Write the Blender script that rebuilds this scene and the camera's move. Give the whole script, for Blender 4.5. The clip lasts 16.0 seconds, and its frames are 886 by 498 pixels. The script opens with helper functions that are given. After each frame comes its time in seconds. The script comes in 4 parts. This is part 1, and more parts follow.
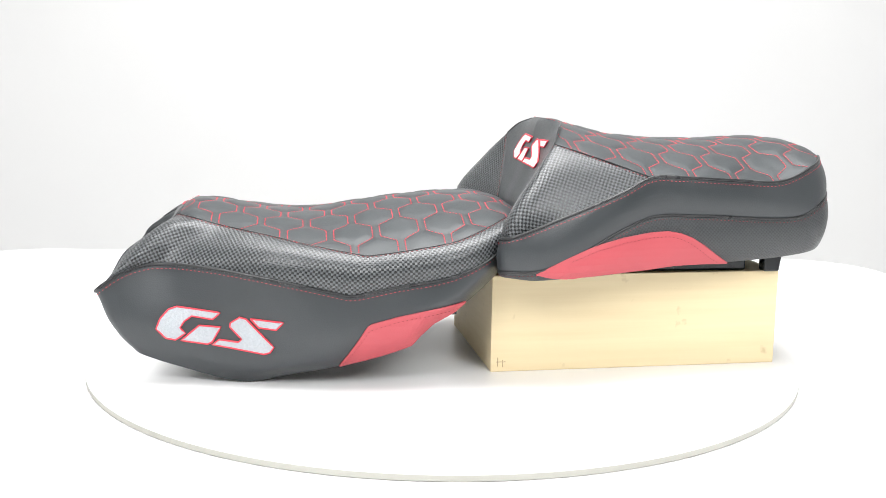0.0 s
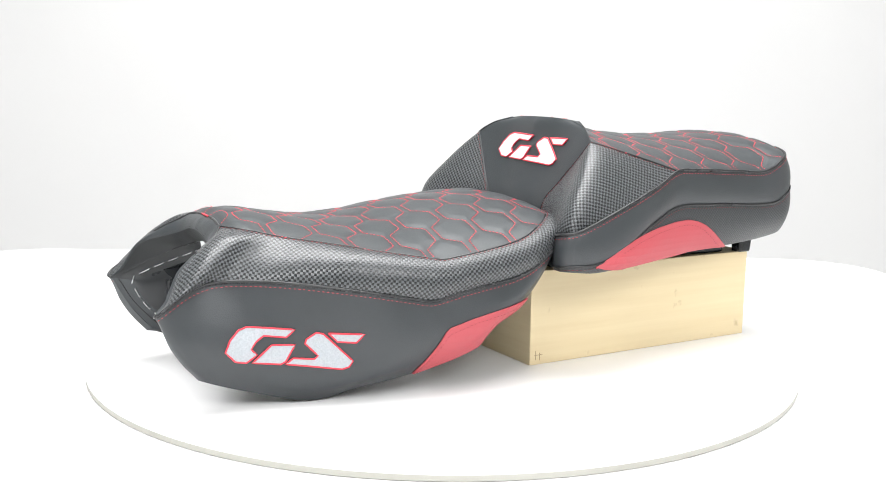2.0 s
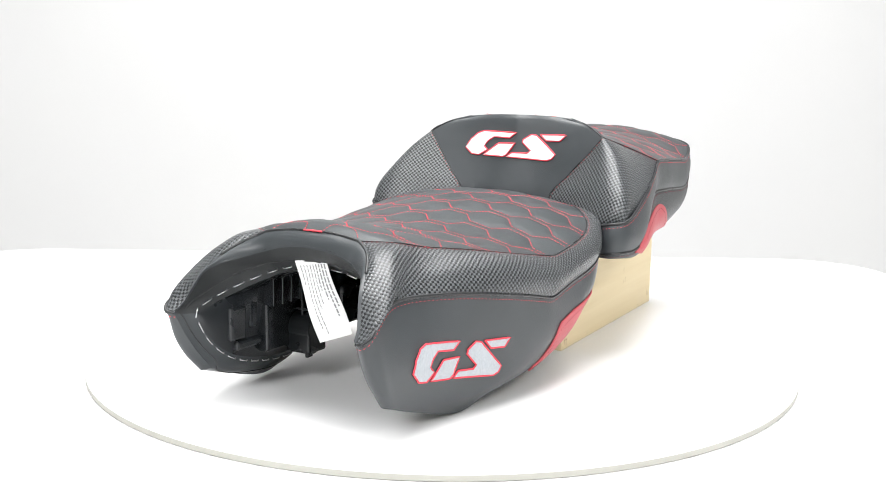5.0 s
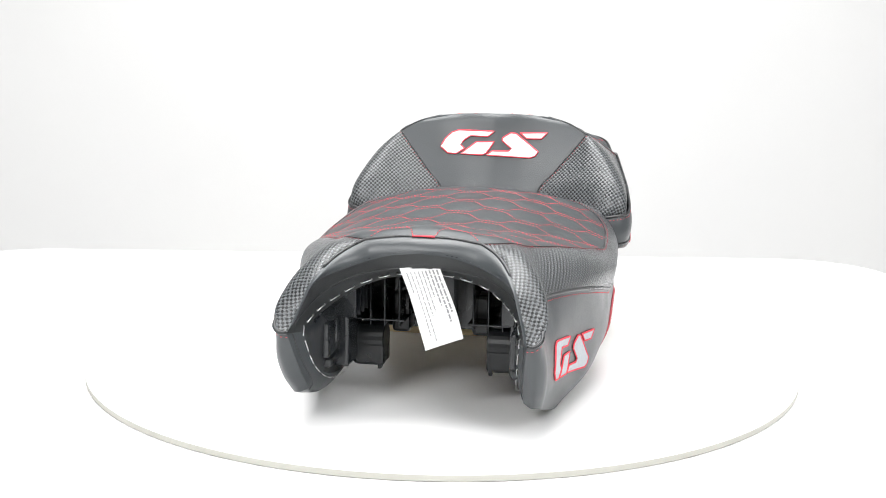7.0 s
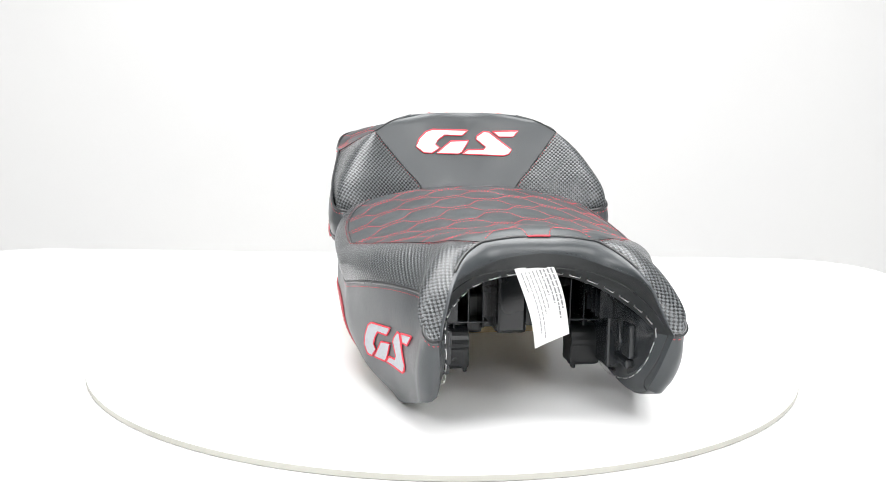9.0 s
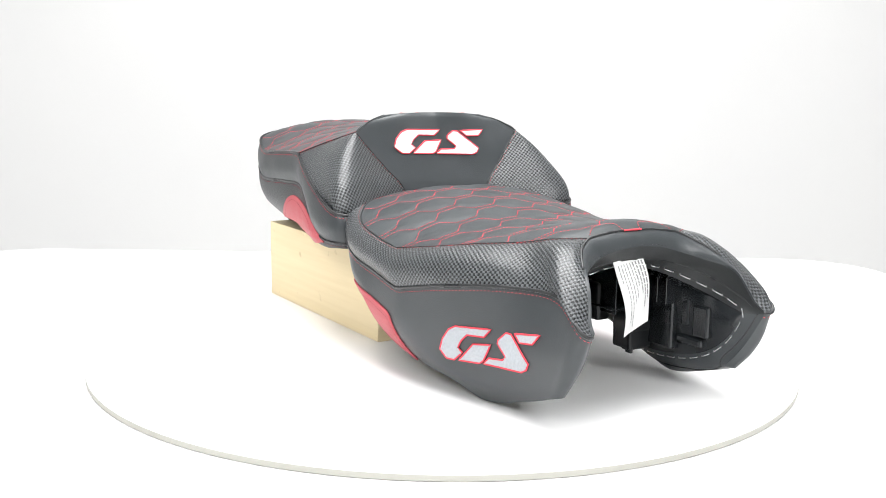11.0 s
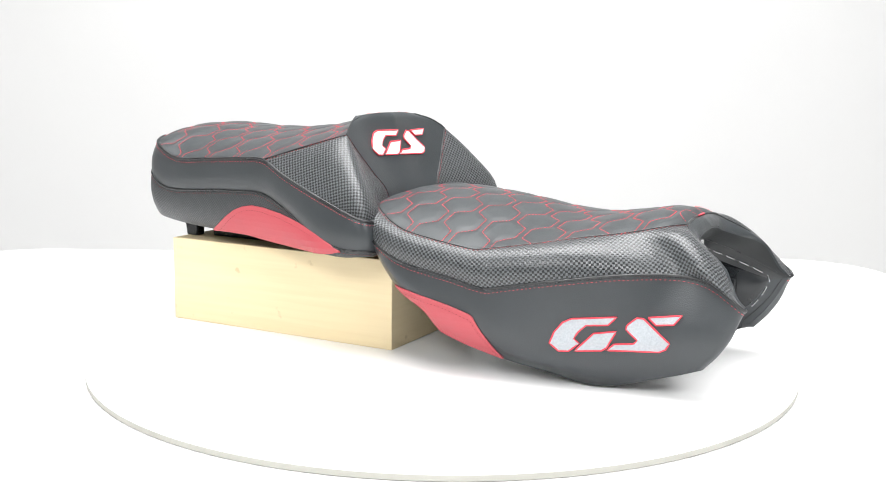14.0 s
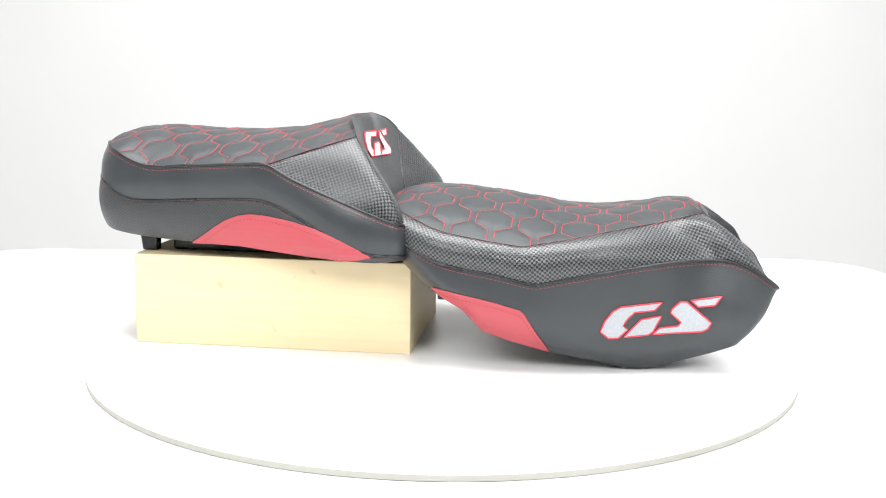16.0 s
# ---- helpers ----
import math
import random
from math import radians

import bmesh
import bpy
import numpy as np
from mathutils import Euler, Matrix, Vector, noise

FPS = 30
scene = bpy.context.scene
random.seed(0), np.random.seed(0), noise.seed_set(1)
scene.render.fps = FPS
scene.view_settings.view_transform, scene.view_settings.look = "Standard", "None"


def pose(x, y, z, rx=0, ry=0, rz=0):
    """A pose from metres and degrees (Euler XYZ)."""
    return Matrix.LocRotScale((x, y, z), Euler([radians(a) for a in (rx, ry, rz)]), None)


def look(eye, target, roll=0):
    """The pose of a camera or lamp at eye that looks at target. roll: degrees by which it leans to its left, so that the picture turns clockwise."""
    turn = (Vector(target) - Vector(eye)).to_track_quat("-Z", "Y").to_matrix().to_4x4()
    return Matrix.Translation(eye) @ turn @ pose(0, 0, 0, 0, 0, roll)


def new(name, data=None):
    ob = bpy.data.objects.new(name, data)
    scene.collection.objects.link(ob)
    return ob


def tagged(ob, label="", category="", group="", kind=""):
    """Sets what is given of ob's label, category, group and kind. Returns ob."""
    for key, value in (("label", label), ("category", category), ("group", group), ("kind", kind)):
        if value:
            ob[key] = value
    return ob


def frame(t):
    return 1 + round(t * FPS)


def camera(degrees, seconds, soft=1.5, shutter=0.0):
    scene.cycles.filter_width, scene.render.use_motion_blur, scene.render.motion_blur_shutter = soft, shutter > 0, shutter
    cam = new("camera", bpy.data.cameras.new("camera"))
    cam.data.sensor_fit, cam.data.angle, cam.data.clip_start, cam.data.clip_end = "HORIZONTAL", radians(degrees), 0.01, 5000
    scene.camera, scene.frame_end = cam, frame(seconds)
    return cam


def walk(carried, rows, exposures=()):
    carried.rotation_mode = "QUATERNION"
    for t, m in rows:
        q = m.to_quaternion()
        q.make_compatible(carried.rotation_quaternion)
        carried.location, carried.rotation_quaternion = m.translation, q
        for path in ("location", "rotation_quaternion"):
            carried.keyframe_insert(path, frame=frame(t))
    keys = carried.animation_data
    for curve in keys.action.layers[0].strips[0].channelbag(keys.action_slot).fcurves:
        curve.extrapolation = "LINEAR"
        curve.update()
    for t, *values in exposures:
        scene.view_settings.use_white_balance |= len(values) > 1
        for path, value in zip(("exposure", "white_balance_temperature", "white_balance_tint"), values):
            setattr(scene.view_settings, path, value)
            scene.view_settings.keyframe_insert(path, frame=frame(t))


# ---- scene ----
# camera: stands still on its stand before the turning plate
cam = camera(46.59, 16.0, 0.85)
EYE = (0.0, -1.32, 0.3394)
AIM = look(EYE, (EYE[0] - 0.0008, EYE[1] + 0.9867, EYE[2] - 0.1628), 0.795)
walk(cam, [(0.0, AIM), (16.0, AIM)])

# ---- light: white studio with soft boxes overhead and behind the camera ----
world = bpy.data.worlds.new("studio_air")
scene.world = world
world.use_nodes = True
world.node_tree.nodes["Background"].inputs[0].default_value = (1.0, 1.0, 1.0, 1)
world.node_tree.nodes["Background"].inputs[1].default_value = 0.02


def soft_box(name, eye, target, wide, high, watts, colour=(1, 1, 1)):
    data = bpy.data.lights.new(name, "AREA")
    data.shape, data.size, data.size_y, data.energy, data.color = "RECTANGLE", wide, high, watts, colour
    ob = new(name, data)
    ob.matrix_world = look(eye, target)
    return ob


soft_box("soft_box_top", (0, 0.05, 1.95), (0, 0.05, 0), 1.7, 1.3, 78)
soft_box("soft_box_front", (-1.0, -2.0, 1.65), (0, 0, 0.15), 0.8, 0.8, 34.5)
soft_box("soft_box_side", (1.1, -2.0, 1.65), (0, 0, 0.15), 0.8, 0.8, 34.5)


# ---- materials ----
def material(name, colour, rough=0.5, metal=0.0, spec=0.5):
    m = bpy.data.materials.new(name)
    m.use_nodes = True
    b = m.node_tree.nodes["Principled BSDF"]
    b.inputs["Base Color"].default_value = (*colour, 1)
    b.inputs["Roughness"].default_value = rough
    b.inputs["Metallic"].default_value = metal
    b.inputs["Specular IOR Level"].default_value = spec
    return m


def node(m, kind, **given):
    n = m.node_tree.nodes.new(kind)
    for key, value in given.items():
        n.inputs[key].default_value = value
    return n


def link(m, a, b):
    m.node_tree.links.new(a, b)


def math_node(m, op, a, b=None):
    n = m.node_tree.nodes.new("ShaderNodeMath")
    n.operation = op
    for k, v in enumerate((a, b)):
        if v is None:
            continue
        if isinstance(v, (int, float)):
            n.inputs[k].default_value = v
        else:
            link(m, v, n.inputs[k])
    return n.outputs[0]


def mix_colour(m, fac, a, b):
    n = m.node_tree.nodes.new("ShaderNodeMix")
    n.data_type = "RGBA"
    if isinstance(fac, (int, float)):
        n.inputs[0].default_value = fac
    else:
        link(m, fac, n.inputs[0])
    n.inputs[6].default_value = (*a, 1)
    n.inputs[7].default_value = (*b, 1)
    return n.outputs[2]


def place_of(m):
    return node(m, "ShaderNodeTexCoord").outputs["Object"]


def ramp(m, fac, lo, hi, a, b):
    n = m.node_tree.nodes.new("ShaderNodeMapRange")
    link(m, fac, n.inputs[0])
    for k, v in zip((1, 2, 3, 4), (lo, hi, a, b)):
        n.inputs[k].default_value = v
    return n.outputs[0]


def grained(name, colour, second, rough, grain, depth, patch=14.0, spec=0.5, rough_swing=0.08):
    """A surface with fine grain in its relief and broad patches in its colour and gloss."""
    m = material(name, colour, rough, 0, spec)
    b = m.node_tree.nodes["Principled BSDF"]
    co = place_of(m)
    big = node(m, "ShaderNodeTexNoise", Scale=patch, Detail=4.0)
    link(m, co, big.inputs["Vector"])
    fac = ramp(m, big.outputs[0], 0.3, 0.7, 0, 1)
    link(m, mix_colour(m, fac, colour, second), b.inputs["Base Color"])
    link(m, ramp(m, big.outputs[0], 0.3, 0.7, rough - rough_swing, rough + rough_swing), b.inputs["Roughness"])
    fine = node(m, "ShaderNodeTexVoronoi", Scale=grain)
    link(m, co, fine.inputs["Vector"])
    bump = node(m, "ShaderNodeBump", Strength=depth, Distance=0.0004)
    link(m, fine.outputs[0], bump.inputs["Height"])
    link(m, bump.outputs[0], b.inputs["Normal"])
    return m


def woven(name, cell, dark, light, rough=0.34):
    """Carbon-look vinyl: a basket weave of small raised squares, in the panel's own metres."""
    m = material(name, dark, rough)
    b = m.node_tree.nodes["Principled BSDF"]
    uv = node(m, "ShaderNodeTexCoord").outputs["UV"]
    sep = m.node_tree.nodes.new("ShaderNodeSeparateXYZ")
    link(m, uv, sep.inputs[0])
    a = math_node(m, "DIVIDE", sep.outputs[0], cell)
    c = math_node(m, "DIVIDE", sep.outputs[1], cell)
    odd = math_node(m, "MODULO", math_node(m, "ADD", math_node(m, "FLOOR", a), math_node(m, "FLOOR", c)), 2.0)
    odd = math_node(m, "ABSOLUTE", odd)
    ha = math_node(m, "ABSOLUTE", math_node(m, "SINE", math_node(m, "MULTIPLY", a, math.pi)))
    hc = math_node(m, "ABSOLUTE", math_node(m, "SINE", math_node(m, "MULTIPLY", c, math.pi)))
    up = math_node(m, "MULTIPLY", odd, ha)
    down = math_node(m, "MULTIPLY", math_node(m, "SUBTRACT", 1.0, odd), hc)
    high = math_node(m, "ADD", math_node(m, "MULTIPLY", up, 1.0), math_node(m, "MULTIPLY", down, 0.55))
    noise_t = node(m, "ShaderNodeTexNoise", Scale=900.0, Detail=2.0)
    link(m, uv, noise_t.inputs["Vector"])
    link(m, mix_colour(m, odd, dark, light), b.inputs["Base Color"])
    link(m, ramp(m, noise_t.outputs[0], 0.3, 0.7, rough - 0.05, rough + 0.1), b.inputs["Roughness"])
    bump = node(m, "ShaderNodeBump", Strength=0.5, Distance=0.0005)
    link(m, high, bump.inputs["Height"])
    link(m, bump.outputs[0], b.inputs["Normal"])
    return m


VINYL = grained("black_vinyl", (0.029, 0.034, 0.037), (0.037, 0.042, 0.046), 0.36, 700, 0.30)
QUILT = grained("quilted_black_vinyl", (0.027, 0.033, 0.036), (0.034, 0.040, 0.043), 0.46, 800, 0.30)
SOFT = grained("soft_black_trim", (0.015, 0.017, 0.018), (0.021, 0.023, 0.024), 0.50, 1200, 0.25)
CARBON = woven("carbon_weave_vinyl", 0.0028, (0.009, 0.011, 0.012), (0.098, 0.104, 0.109), 0.25)
CARBON_FINE = woven("fine_carbon_weave_vinyl", 0.0022, (0.028, 0.031, 0.033), (0.046, 0.050, 0.053), 0.38)
RED = grained("red_vinyl", (0.42, 0.062, 0.077), (0.46, 0.070, 0.085), 0.48, 900, 0.25)
THREAD = grained("red_thread", (0.80, 0.070, 0.095), (0.68, 0.05, 0.075), 0.7, 2500, 0.6)
DARK_THREAD = grained("dark_red_thread", (0.34, 0.045, 0.055), (0.16, 0.025, 0.03), 0.7, 2500, 0.6)
PIPING = grained("black_piping", (0.014, 0.015, 0.017), (0.020, 0.021, 0.022), 0.30, 1500, 0.2)
SILVER = grained("silver_embroidery", (0.46, 0.49, 0.52), (0.36, 0.39, 0.42), 0.6, 1400, 0.9, patch=500)
WHITE_EMB = grained("white_embroidery", (0.86, 0.86, 0.88), (0.78, 0.78, 0.80), 0.6, 1400, 0.9, patch=500)
PLASTIC = grained("black_plastic", (0.010, 0.012, 0.014), (0.016, 0.018, 0.020), 0.22, 700, 0.12)
RUBBER = grained("black_rubber", (0.005, 0.006, 0.007), (0.009, 0.010, 0.011), 0.30, 700, 0.12, spec=0.35)
STEEL = material("steel_staple", (0.78, 0.78, 0.79), 0.28, 1.0)
PAPER = grained("label_paper", (0.80, 0.80, 0.79), (0.74, 0.74, 0.74), 0.6, 600, 0.2)
INK = material("grey_ink", (0.25, 0.25, 0.26), 0.7)
PLATE = grained("white_plate_laminate", (0.86, 0.86, 0.86), (0.84, 0.84, 0.84), 0.34, 300, 0.02, patch=4, rough_swing=0.015)
EDGE = grained("plate_edge_band", (0.42, 0.415, 0.375), (0.39, 0.385, 0.345), 0.55, 300, 0.1, patch=8)
WALL = grained("white_studio_paint", (0.73, 0.73, 0.725), (0.715, 0.715, 0.715), 0.85, 120, 0.15, patch=1.5)


def block_material():
    m = material("pale_yellow_block", (0.80, 0.64, 0.36), 0.62)
    b = m.node_tree.nodes["Principled BSDF"]
    co = place_of(m)
    mp = m.node_tree.nodes.new("ShaderNodeMapping")
    mp.inputs["Scale"].default_value = (6, 5, 130)
    link(m, co, mp.inputs[0])
    grain = node(m, "ShaderNodeTexNoise", Scale=1.0, Detail=6.0)
    link(m, mp.outputs[0], grain.inputs["Vector"])
    spots = node(m, "ShaderNodeTexNoise", Scale=45.0, Detail=3.0)
    link(m, co, spots.inputs["Vector"])
    base = mix_colour(m, ramp(m, grain.outputs[0], 0.3, 0.7, 0, 1), (0.78, 0.655, 0.42), (0.735, 0.605, 0.37))
    mix = m.node_tree.nodes.new("ShaderNodeMix")
    mix.data_type = "RGBA"
    link(m, ramp(m, spots.outputs[0], 0.68, 0.78, 0, 0.55), mix.inputs[0])
    link(m, base, mix.inputs[6])
    mix.inputs[7].default_value = (0.45, 0.33, 0.16, 1)
    link(m, mix.outputs[2], b.inputs["Base Color"])
    bump = node(m, "ShaderNodeBump", Strength=0.25, Distance=0.0006)
    link(m, grain.outputs[0], bump.inputs["Height"])
    link(m, bump.outputs[0], b.inputs["Normal"])
    return m


BLOCK = block_material()
PENCIL = material("pencil_mark", (0.42, 0.30, 0.18), 0.8)


# ---- mesh helpers ----
class Thing:
    """A top-level Empty; geometry is given in the plate's own metres and shifted to the Empty's base."""

    def __init__(self, name, base, label, category, group=""):
        self.base = np.array(base, float)
        self.ob = tagged(new(name), label, category, group)
        self.ob.empty_display_size = 0.05


def mesh_of(name, verts, faces, mat, uv=None, smooth=True):
    me = bpy.data.meshes.new(name)
    me.from_pydata([tuple(v) for v in verts], [], [tuple(f) for f in faces])
    me.materials.append(mat)
    if smooth:
        me.polygons.foreach_set("use_smooth", [True] * len(me.polygons))
    if uv is not None:
        layer = me.uv_layers.new(name="metres")
        idx = np.empty(len(me.loops), dtype=np.int32)
        me.loops.foreach_get("vertex_index", idx)
        layer.data.foreach_set("uv", np.asarray(uv, float)[idx].ravel())
    me.update()
    return me


def part(name, verts, faces, mat, thing, label="", parent=None, uv=None, smooth=True, kind=""):
    me = mesh_of(name, np.asarray(verts, float) - thing.base, faces, mat, uv, smooth)
    ob = new(name, me)
    ob.parent = parent or thing.ob
    return tagged(ob, label, kind=kind)


def spline(points, n):
    """n points at even steps of length along a smooth curve through the given points."""
    p = np.asarray(points, float)
    q = np.vstack([2 * p[0] - p[1], p, 2 * p[-1] - p[-2]])
    out = []
    for i in range(1, len(q) - 2):
        a, b, c, d = q[i - 1], q[i], q[i + 1], q[i + 2]
        for k in range(24):
            t = k / 24
            ta, tb, tc, td = 0.0, *np.cumsum([max(np.linalg.norm(v), 1e-6) ** 0.5 for v in (b - a, c - b, d - c)])
            t = tb + (tc - tb) * t
            a1 = (tb - t) / (tb - ta) * a + (t - ta) / (tb - ta) * b
            a2 = (tc - t) / (tc - tb) * b + (t - tb) / (tc - tb) * c
            a3 = (td - t) / (td - tc) * c + (t - tc) / (td - tc) * d
            b1 = (tc - t) / (tc - ta) * a1 + (t - ta) / (tc - ta) * a2
            b2 = (td - t) / (td - tb) * a2 + (t - tb) / (td - tb) * a3
            out.append((tc - t) / (tc - tb) * b1 + (t - tb) / (tc - tb) * b2)
    out.append(p[-1])
    return even(np.array(out), n)


def even(line, n):
    line = np.asarray(line, float)
    s = np.concatenate([[0], np.cumsum(np.linalg.norm(np.diff(line, axis=0), axis=1))])
    u = np.linspace(0, s[-1], n)
    return np.stack([np.interp(u, s, line[:, k]) for k in range(3)], 1)


def nose_steps(line, n):
    """Points along a line, closer together at its start."""
    u = np.linspace(0, 1, n)
    u = 0.55 * u + 0.45 * u ** 2.2
    k = u * (len(line) - 1)
    return np.stack([np.interp(k, np.arange(len(line)), line[:, j]) for j in range(3)], 1)


def flip(grid):
    g = np.array(grid, float)
    g[..., 0] *= -1
    return g


def normals(grid):
    du = np.gradient(grid, axis=0)
    dv = np.gradient(grid, axis=1)
    n = np.cross(du, dv)
    return n / np.maximum(np.linalg.norm(n, axis=2, keepdims=True), 1e-9)


def loft(curves, nv, bulge=0.0, away=(0, 0, 0.1), taper=0.0):
    """A grid across two or more curves of equal length; bulge lifts the middle away from the point given."""
    cs = [np.asarray(c, float) for c in curves]
    n = len(cs[0])
    if len(cs) == 2:
        v = np.linspace(0, 1, nv)[None, :, None]
        g = cs[0][:, None] * (1 - v) + cs[1][:, None] * v
    else:
        g = np.stack([spline([c[i] for c in cs], nv) for i in range(n)])
    if bulge:
        nn = normals(g)
        mid = g[n // 2, nv // 2]
        if np.dot(nn[n // 2, nv // 2], mid - np.array(away)) < 0:
            nn = -nn
        w = np.sin(np.linspace(0, np.pi, nv))[None, :, None] ** 0.8
        if taper:
            w = w * np.sqrt(np.clip(np.arange(n) / (taper * n), 0, 1))[:, None, None]
        g = g + nn * w * bulge
    return g


def grid_faces(nu, nv, start=0):
    i = np.arange(nu - 1)[:, None] * nv + np.arange(nv - 1)[None, :] + start
    return np.stack([i, i + nv, i + nv + 1, i + 1], -1).reshape(-1, 4)


def grid_uv(grid):
    """Lengths along and across the grid, in metres."""
    nu, nv = grid.shape[:2]
    along = np.concatenate([np.zeros((1, nv)), np.cumsum(np.linalg.norm(np.diff(grid, axis=0), axis=2), axis=0)], 0)
    across = np.concatenate([np.zeros((nu, 1)), np.cumsum(np.linalg.norm(np.diff(grid, axis=1), axis=2), axis=1)], 1)
    along -= along[nu // 2: nu // 2 + 1]
    across -= across[:, nv // 2: nv // 2 + 1]
    return np.stack([along + 1.0, across + 1.0], -1).reshape(-1, 2)


def cloth_uv(grid, nu=34, nv=12, rounds=60):
    """Lays a panel flat with the least stretch, in metres, so that a weave keeps square cells."""
    iu = np.unique(np.linspace(0, grid.shape[0] - 1, nu).round().astype(int))
    iv = np.unique(np.linspace(0, grid.shape[1] - 1, nv).round().astype(int))
    g = grid[np.ix_(iu, iv)]
    a, b = len(iu), len(iv)
    p = g.reshape(-1, 3)
    quads = grid_faces(a, b)
    tris = np.concatenate([quads[:, [0, 1, 2]], quads[:, [0, 2, 3]], quads[:, [0, 1, 3]], quads[:, [1, 2, 3]]])
    e1, e2 = p[tris[:, 1]] - p[tris[:, 0]], p[tris[:, 2]] - p[tris[:, 0]]
    x1 = np.maximum(np.linalg.norm(e1, axis=1), 1e-7)
    x2 = (e1 * e2).sum(1) / x1
    y2 = np.sqrt(np.maximum((e2 ** 2).sum(1) - x2 ** 2, 1e-12))
    local = np.zeros((len(tris), 3, 2))
    local[:, 1, 0], local[:, 2, 0], local[:, 2, 1] = x1, x2, y2
    n = len(p)
    lap = np.eye(n) * 1e-6
    for i, j in ((0, 1), (1, 2), (2, 0)):
        np.add.at(lap, (tris[:, i], tris[:, i]), 1)
        np.add.at(lap, (tris[:, j], tris[:, j]), 1)
        np.add.at(lap, (tris[:, i], tris[:, j]), -1)
        np.add.at(lap, (tris[:, j], tris[:, i]), -1)
    inv = np.linalg.inv(lap)
    uv = grid_uv(g).copy() - 1.0
    for _ in range(rounds):
        cur = uv[tris]
        cov = sum(np.einsum("ti,tj->tij", cur[:, j] - cur[:, i], local[:, j] - local[:, i]) for i, j in ((0, 1), (1, 2), (2, 0)))
        ang = np.arctan2(cov[:, 1, 0] - cov[:, 0, 1], cov[:, 0, 0] + cov[:, 1, 1])
        c, s = np.cos(ang), np.sin(ang)
        rot = np.stack([np.stack([c, -s], -1), np.stack([s, c], -1)], 1)
        rhs = np.zeros((n, 2))
        for i, j in ((0, 1), (1, 2), (2, 0)):
            d = np.einsum("tij,tj->ti", rot, local[:, j] - local[:, i])
            np.add.at(rhs, tris[:, j], d)
            np.add.at(rhs, tris[:, i], -d)
        uv = inv @ rhs
    uv = uv.reshape(a, b, 2)
    # the weave runs along the lower edge of the panel
    k = slice(int(a * 0.35), int(a * 0.6))
    run = uv[k, -1][-1] - uv[k, -1][0]
    t = math.atan2(run[1], run[0])
    uv = uv @ np.array([[math.cos(t), -math.sin(t)], [math.sin(t), math.cos(t)]])
    cols = np.stack([np.stack([np.interp(np.arange(grid.shape[1]), iv, uv[i, :, k]) for k in (0, 1)], -1) for i in range(a)])
    full = np.stack([np.stack([np.interp(np.arange(grid.shape[0]), iu, cols[:, j, k]) for k in (0, 1)], -1) for j in range(grid.shape[1])], 1)
    return full.reshape(-1, 2) + 1.5


def outward(faces, verts, away):
    """Turns faces so that they look away from the point."""
    f = np.asarray(faces)
    v = np.asarray(verts)
    a, b, c = v[f[:, 0]], v[f[:, 1]], v[f[:, 2]]
    d = v[f[:, 3]] if f.shape[1] == 4 else c
    nn = np.cross(c - a, d - b) if f.shape[1] == 4 else np.cross(b - a, c - a)
    if np.einsum("ij,ij->i", nn, v[f].mean(1) - np.array(away)).sum() < 0:
        f = f[:, ::-1]
    return f


def sheet(name, grid, mat, thing, label="", parent=None, away=(0, 0, 0.1), uv=None, kind=""):
    nu, nv = grid.shape[:2]
    v = grid.reshape(-1, 3)
    f = outward(grid_faces(nu, nv), v, away)
    return part(name, v, f, mat, thing, label, parent, grid_uv(grid) if uv is None else uv, kind=kind)


def tube(name, line, radius, mat, thing, label="", parent=None, sides=8, kind=""):
    line = np.asarray(line, float)
    t = np.gradient(line, axis=0)
    t /= np.maximum(np.linalg.norm(t, axis=1, keepdims=True), 1e-9)
    ref = np.where(np.abs(t[:, 2:3]) > 0.9, np.array([[1.0, 0, 0]]), np.array([[0, 0, 1.0]]))
    a = np.cross(t, ref)
    a /= np.maximum(np.linalg.norm(a, axis=1, keepdims=True), 1e-9)
    b = np.cross(t, a)
    ang = np.linspace(0, 2 * np.pi, sides, endpoint=False)
    v = line[:, None] + radius * (np.cos(ang)[None, :, None] * a[:, None] + np.sin(ang)[None, :, None] * b[:, None])
    n = len(line)
    faces = []
    for i in range(n - 1):
        for k in range(sides):
            k2 = (k + 1) % sides
            faces.append((i * sides + k, i * sides + k2, (i + 1) * sides + k2, (i + 1) * sides + k))
    faces.append(tuple(range(sides))[::-1])
    faces.append(tuple((n - 1) * sides + k for k in range(sides)))
    return part(name, v.reshape(-1, 3), faces, mat, thing, label, parent, kind=kind)


